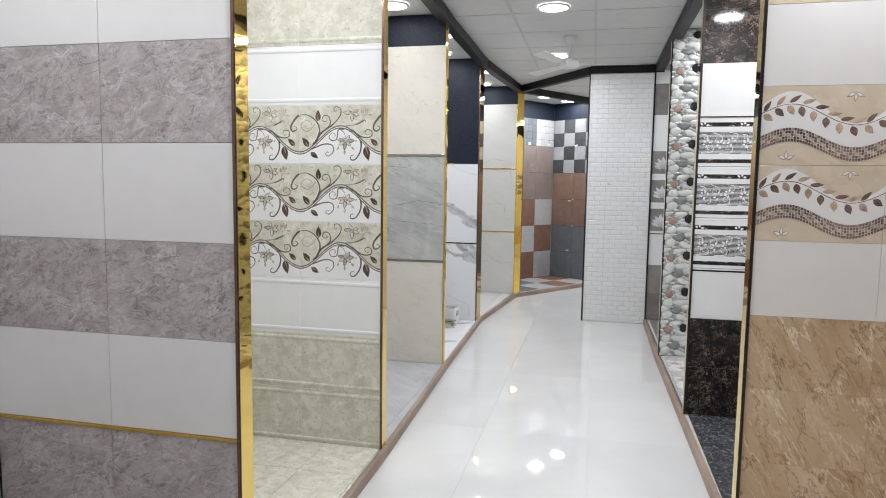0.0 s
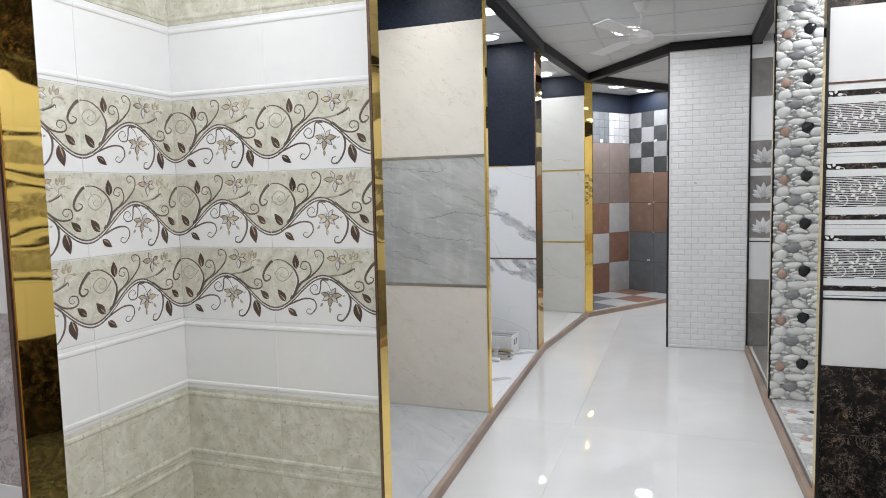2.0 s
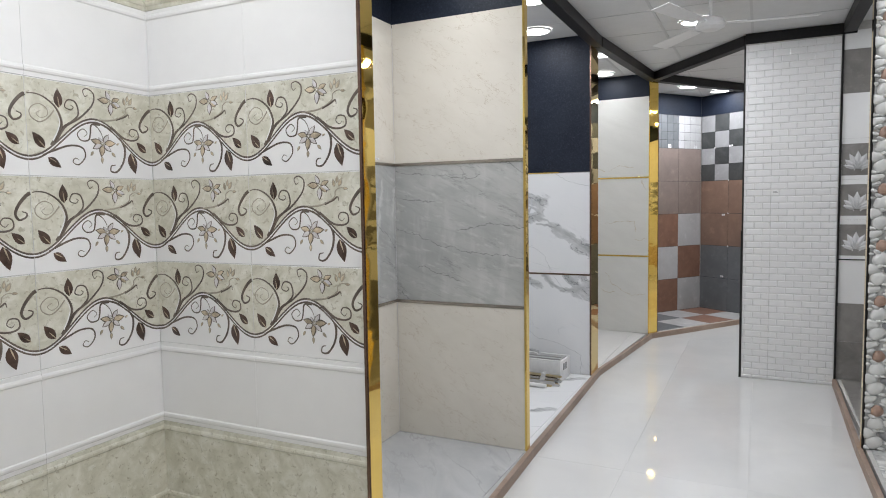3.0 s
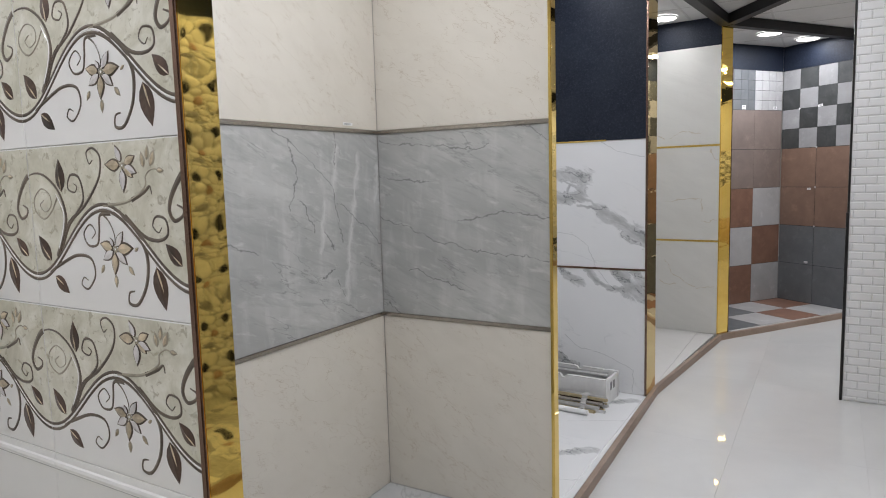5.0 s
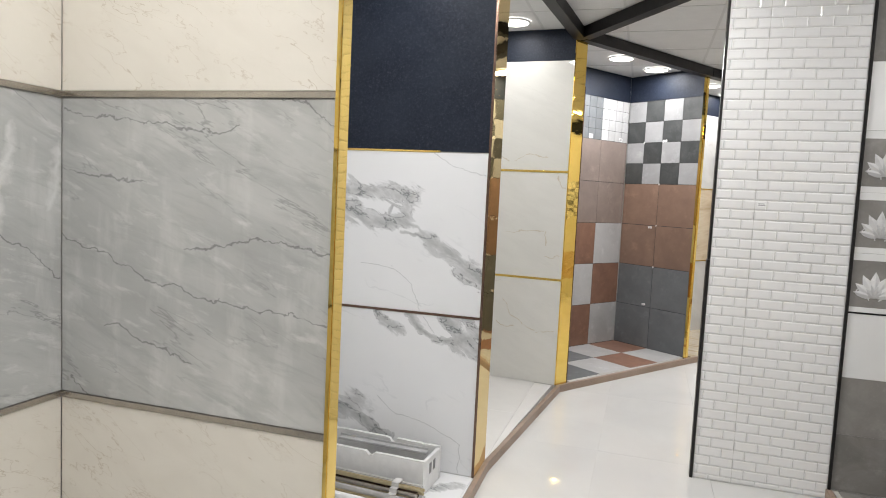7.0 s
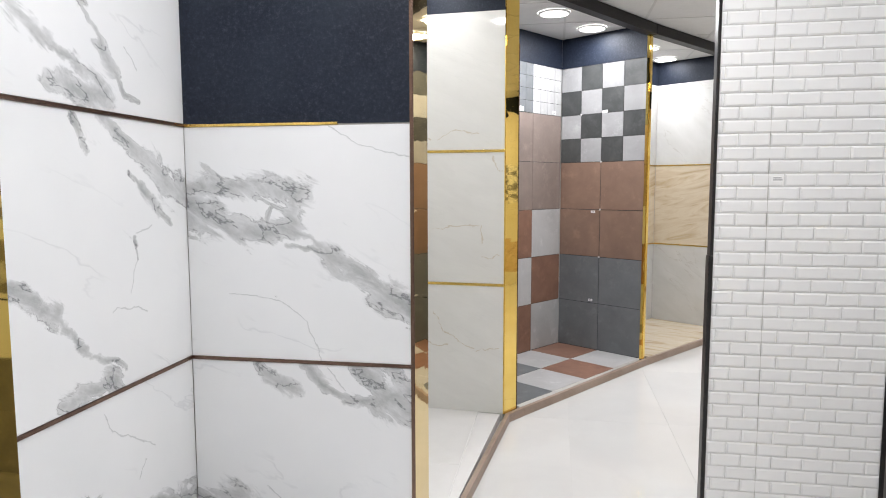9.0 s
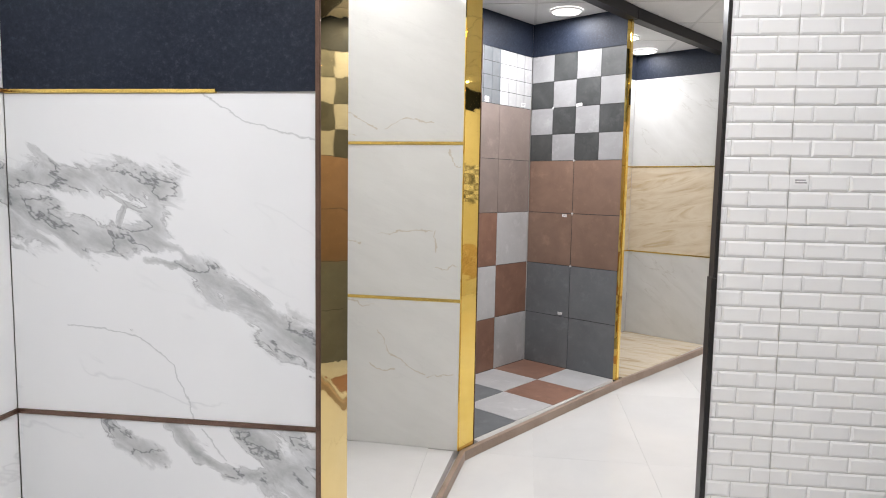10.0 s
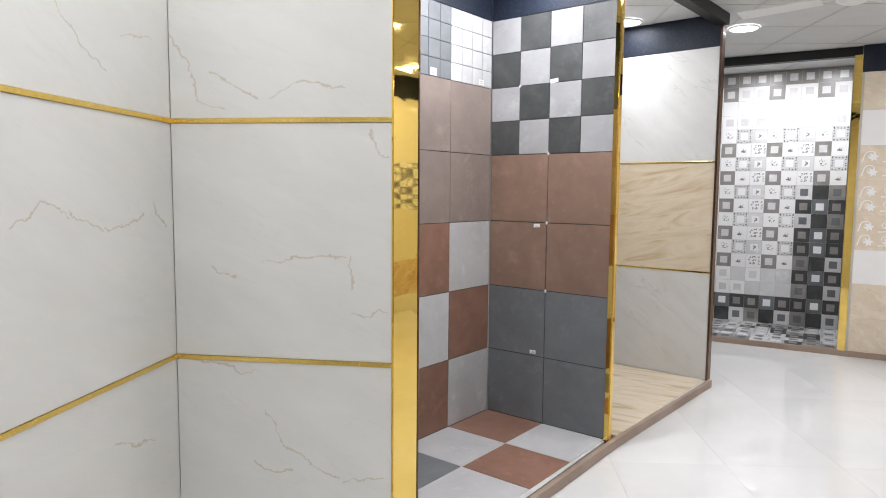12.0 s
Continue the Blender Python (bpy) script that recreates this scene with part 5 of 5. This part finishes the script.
SQUARES = {k: square_mesh(k) for k in ("frame", "dark", "darkframe", "darkwhite", "whiteframe", "pale", "paleframe", "bead", "speck", "script", "feather", "blot", "greyframe", "plain")}
rnd = random.Random(3)
# by row parity: columns repeat in threes from the gold edge
MOTIF = (("feather", "frame", "script"), ("bead", "speck", "blot"))
EDGE = {0: ("whiteframe", "dark", "greyframe"), 1: ("darkframe", "darkwhite", "darkframe"), 2: ("whiteframe", "dark", "greyframe"), 3: ("darkframe", "darkwhite", "darkframe"), 4: ("whiteframe", "dark", "greyframe"),
        5: ("darkframe", "darkwhite", "darkframe"), 6: ("darkframe", "darkwhite", "darkframe"), 7: ("greyframe", "dark", "whiteframe"), 8: ("darkframe", "darkwhite", "darkframe"), 9: ("greyframe", "dark", "whiteframe")}
for r in range(18):
    for c in range(11):
        u = 1.70 - SQ * (c + 1)
        if r == 0:
            k = ("whiteframe", "dark", "greyframe", "whiteframe", "dark", "greyframe")[c % 6]
        elif r == 1:
            k = "darkwhite" if c % 3 == 1 else "darkframe"
        elif c < 3 and r < 10:
            k = EDGE[r][c]
        elif r in (2, 3):
            k = "pale" if rnd.random() < .6 else "paleframe"
        elif r < 14:
            k = MOTIF[r % 2][c % 3]
        elif r == 14:
            k = "paleframe"
        elif r == 15:
            k = "plain"
        elif r == 16:
            k = "frame" if c % 3 == 1 else "whitegrey"
        else:
            k = "frame"
        share("square_tile", SQUARES["paleframe" if k == "whitegrey" else k], wall_h, MH @ pose(u + .001, CURB + SQ * r + .001, 0))
mm = pose(1.2, 12.88, CURB, 0, 0, H_DEG - .5)
for i in range(11):
    for j in range(7):
        share("floor_tile", SQUARES[rnd.choice(("darkframe", "whiteframe", "whiteframe", "greyframe", "bead"))], FLOOR_H, mm @ pose(.05 + SQ * i, .02 + SQ * j, 0))

# I: beige tiles with pale scrolls
bm = bmesh.new()
for i in range(3):
    for j in range(2):
        ribbon(bm, curl((.02 + .15 * i, .04 + .12 * j), (.08 + .14 * i, .09 + .12 * j), .045, 1.3, 1 if i % 2 else -1), .010, 0, .0003, .0012, True)
        petals(bm, .10 + .14 * i, .07 + .13 * j, .04, 6, 0, 10, .5)
SCROLL_ME = finish("scroll_print", bm, [WHITE])
for (v0, v1), mat in zip(zip(ROWS_V, ROWS_V[1:]), [SAND, SAND, WARM_WHITE, SAND, SAND, SAND, WARM_WHITE, SAND]):
    for i in range(4):
        t = lay(wall_i, MI, .02 + .45 * i, .47 + .45 * i, v0, v1, mat)
        if .9 < v0 < 1.6:
            share("print", SCROLL_ME, t, Matrix(), "pale scrolling flowers")
navy(wall_i, MI, 0, 2.2, TOP)


# backs of the right-hand booths
def clad_back(y1, y0, rows, mats, prints):
    mm = upright(RIGHT - .004, y1, -90)
    us = cuts(0, y1 - y0, .45)
    for (v0, v1), mat in zip(zip(rows, rows[1:]), mats):
        for p, q in zip(us, us[1:]):
            t = lay(right_back, mm, p, q, v0, v1, mat)
            if prints and q - p > .44 and prints[1] < v0 < prints[2]:
                share("print", prints[0], t, Matrix())
    if rows[-1] < TOP + .1:
        navy(right_back, mm, 0, y1 - y0, max(TOP, rows[-1]))


clad_back(4.05, 2.71, K_ROWS, [BLACK_MARBLE, BLACK_MARBLE, WARM_WHITE, WHITE, WHITE, WHITE, WARM_WHITE, BLACK_MARBLE, BLACK_MARBLE], (LACE_ME, .9, 1.6))
clad_back(5.52, 4.12, ROWS_V, [GAP_DARK] * 8, (PEB_ME, 0, 3))
clad_back(7.05, 5.59, N_ROWS, [GREY_STONE, GREY_STONE, WHITE, WHITE, WHITE, WHITE, WHITE, GREY_STONE], (FLOWER_ME, .95, 1.6))
clad_back(2.63, -1.87, M_ROWS, [TAN, TAN, TAN, WARM_WHITE, SAND, SAND, WARM_WHITE, SAND], (WAVE_ME, 1.2, 1.6))
# corridor end: cream slabs with a band of small squares
mm = upright(4.2, 11.35, -90)
for v0, v1, mat in ((.0, .25, CREAM), (.25, .65, TAN), (.65, 1.20, CREAM), (1.725, TOP, CREAM)):
    for i in range(3):
        lay(end_wall, mm, .815 * i, .815 * i + .815, v0, v1, mat, "slab")
for r in range(7):
    for i in range(32):
        share("square_tile", SQUARES[("frame", "greyframe", "paleframe", "bead")[(i * 3 + r * 2) % 4]], end_wall, mm @ pose(.02 + .075 * i, 1.20 + .075 * r, 0) @ Matrix.Scale(.5, 4))
navy(end_wall, mm, 0, 2.45, TOP)
mm = upright(5.51, 9.925, 215)
for v0, v1, mat in ((.0, .85, CREAM), (.85, 1.65, TRAVERTINE), (1.65, TOP, CREAM)):
    for i in range(4):
        lay(far_right, mm, 1.15 + .80 * i, 1.95 + .80 * i, v0, v1, mat, "slab")
navy(far_right, mm, 1.15, 4.35, TOP)


# white plastic spacers left in the joints of the dark tiles
for u, v in ((.4, .85), (.4, 1.25), (.4, 1.65), (.2, 2.05)):
    bm = bmesh.new()
    box(bm, u - .008, v - .002, -.004, u + .008, v + .002, .0022)
    box(bm, u - .002, v - .010, -.004, u + .002, v + .010, .0020)
    part("tile_spacer", bm, PLASTIC, wall_f, "small white plastic spacer", MF)


# ---- price stickers ----
def sticker(parent, m, u, v, w=.045, h=.022, deg=0):
    """A small white sticker with rows of unreadable print."""
    bm = bmesh.new()
    box(bm, -w / 2, -h / 2, 0, w / 2, h / 2, .0009, 0)
    for i, (a, b) in enumerate(((-.38, .30), (-.38, .38))):
        y = h * (.16 - .34 * i)
        box(bm, a * w, y - h * .09, .0006, b * w, y + h * .09, .0012, 1)
    s = ob_from("price_sticker", bm, [PAPER, INK], m=m @ pose(u, v, .0022, 0, 0, deg))
    tagged(s, "small white printed price sticker on the tiles", "sticker", "price stickers")


sticker(pillar, MQ, .222, 1.474, .044, .022)
sticker(wall_f, MF, .43, 2.06, .05, .022, 6)
sticker(wall_f, MF, .335, 1.232, .04, .02, 2)
sticker(wall_f, MF, .325, .475, .04, .02, 3)
sticker(back_f, BF, 1.535 - .55, 2.075, .05, .04)
sticker(back_f, BF, 1.535 - .10, 2.075, .05, .03)
sticker(back_c, BC, 1.43, 1.685, .06, .012)


# ---- things on the floor of the white marble booth ----
def notched_wall(bm, length, height, thick, notch, seed):
    """A foam wall along x with a half-round notch in its chipped upper edge."""
    rim = [(-length / 2, height)]
    x = -length / 2
    while x < length / 2 - .012:
        x += .010
        d = abs(x - notch)
        drop = math.sqrt(.018 ** 2 - d * d) if d < .018 else 0
        rim.append((x, height - drop - .0035 * abs(noise.noise(Vector((x * 38, seed, 0)))) - (.004 if noise.noise(Vector((x * 17, seed, 5))) > .25 else 0)))
    rim.append((length / 2, height))
    top = [[bm.verts.new((x, y, z)) for x, z in rim] for y in (0, thick)]
    low = [[bm.verts.new((x, y, 0)) for x, z in rim] for y in (0, thick)]
    for k in range(len(rim) - 1):
        bm.faces.new((low[0][k], low[0][k + 1], top[0][k + 1], top[0][k]))
        bm.faces.new((low[1][k + 1], low[1][k], top[1][k], top[1][k + 1]))
        bm.faces.new((top[0][k], top[0][k + 1], top[1][k + 1], top[1][k]))
        bm.faces.new((low[0][k + 1], low[0][k], low[1][k], low[1][k + 1]))
    for k in (0, -1):
        bm.faces.new((low[0][k], top[0][k], top[1][k], low[1][k]))
    bmesh.ops.recalc_face_normals(bm, faces=bm.faces)


def foam_box():
    """A long open foam box, notched and chipped along its rim, with grey lengths inside."""
    e = tagged(new("foam_box"), "open white foam box with chipped notched rim on the marble floor", "foam box")
    e.location = (-1.415, 6.295, CURB + .0003)
    e.rotation_euler = (0, 0, radians(-3))
    for y, seed, notch in ((-.12, 1, .02), (.092, 4, .045)):
        bm = bmesh.new()
        notched_wall(bm, .59, .165, .018, notch, seed)
        part("side_wall", bm, FOAM, e, m=pose(0, y, 0))
    for x in (-.295, .277):
        bm = bmesh.new()
        box(bm, x, -.1015, 0, x + .018, .0915, .158, 0, .004)
        part("end_wall", bm, FOAM, e)
    bm = bmesh.new()
    box(bm, -.2765, -.1015, 0, .2765, .0915, .02)
    part("bottom", bm, FOAM, e)
    bm = bmesh.new()
    for y in (-.045, .005):
        box(bm, .2952, y, .080, .2962, y + .028, .130)
    part("printed_mark", bm, MID_GREY, e, "grey printed mark on the end")
    for k, (y, z, d) in enumerate(((.06, .128, 1), (.02, .020, 3), (-.04, .020, 2))):
        bm = bmesh.new()
        box(bm, -.24, -.017, 0, .24, .017, .012, 0, .002)
        box(bm, -.24, .013, .012, .24, .017, .022)
        part("length", bm, (PALE_ASH, STEEL_STRIP)[k % 2], e, "grey metal length inside", pose(0, y, z, 0, 0, d))


def trim_bundle():
    """Lengths of gold and brown edge profile taped together."""
    e = tagged(new("trim_bundle"), "taped bundle of gold and brown metal edge profiles on marble floor", "metal profiles")
    e.location = (-1.42, 6.095, CURB + .0003)
    e.rotation_euler = (0, 0, radians(-4))
    k = 0
    for row, (n, z) in enumerate(((5, 0), (4, .020), (3, .040), (2, .060))):
        for i in range(n):
            y = -.06 + i * .026 + row * .020
            ln = .27 + .018 * ((i * 3 + row) % 4)
            bm = bmesh.new()
            box(bm, -.28, y, z, ln, y + .022, z + .003)
            box(bm, -.28, y, z + .003, ln, y + .003, z + .018)
            box(bm, -.28, y + .019, z + .003, ln, y + .022, z + .012)
            part("profile", bm, (ANTIQUE, PALE_GLAZE, ANTIQUE, STEEL_STRIP, BRONZE, PALE_GLAZE)[k % 6], e)
            k += 1
    bm = bmesh.new()
    for y0, y1, z0, z1 in ((-.0635, -.062, .0, .022), (-.0635, -.038, .0205, .022), (-.043, -.0415, .022, .042), (-.043, -.018, .0405, .042), (-.023, -.0215, .042, .062), (-.023, .0, .0605, .062), (-.003, -.0015, .062, .0805), (-.003, .052, .079, .0805)):
        box(bm, .17, y0, z0, .205, y1, z1)
    part("tape", bm, WRAP, e, "clear packing tape band")


def white_rod():
    bm = bmesh.new()
    disc(bm, 0, 0, -.27, .27, .016, .016, 20)
    for f in bm.faces:
        f.smooth = len(f.verts) == 4
    o = ob_from("plastic_pipe", bm, PLASTIC, m=pose(-1.45, 5.995, CURB + .0163, 0, 90, -5))
    tagged(o, "thin white plastic pipe lying on the marble floor", "pipe")


foam_box()
trim_bundle()
white_rod()


# ---- ceiling fan ----
def ceiling_fan(x, y, turn=8):
    e = tagged(new("ceiling_fan"), "white three-blade ceiling fan on a short rod", "ceiling fan")
    e.location = (x, y, CEIL)
    bm = bmesh.new()
    disc(bm, 0, 0, -.20, -.002, .010, .010, 16)
    part("rod", bm, PLASTIC, e)
    bm = bmesh.new()
    disc(bm, 0, 0, -.06, -.003, .028, .055, 24)
    part("canopy", bm, PLASTIC, e)
    bm = bmesh.new()
    for z0, z1, r0, r1 in ((-.185, -.205, .025, .07), (-.205, -.232, .07, .085), (-.232, -.250, .085, .080), (-.250, -.265, .080, .05)):
        disc(bm, 0, 0, z0, z1, r0, r1, 32)
    part("motor", bm, PLASTIC, e)
    for i in range(3):
        bm = bmesh.new()
        vs = box(bm, .15, -.055, -.004, .58, .055, .0, 0, .0015)
        for v in bm.verts:
            v.co.y *= .75 + .5 * (v.co.x - .15)
            v.co.z += v.co.y * .16
        b = part("blade", bm, PLASTIC, e, m=pose(0, 0, -.230, 0, 0, turn + 120 * i))
        bm = bmesh.new()
        box(bm, .085, -.018, -.003, .20, .018, .003, 0, .001)
        part("bracket", bm, PLASTIC, b, m=pose(0, 0, .003))


ceiling_fan(*FAN)
ceiling_fan(*FAN_FAR, 20)
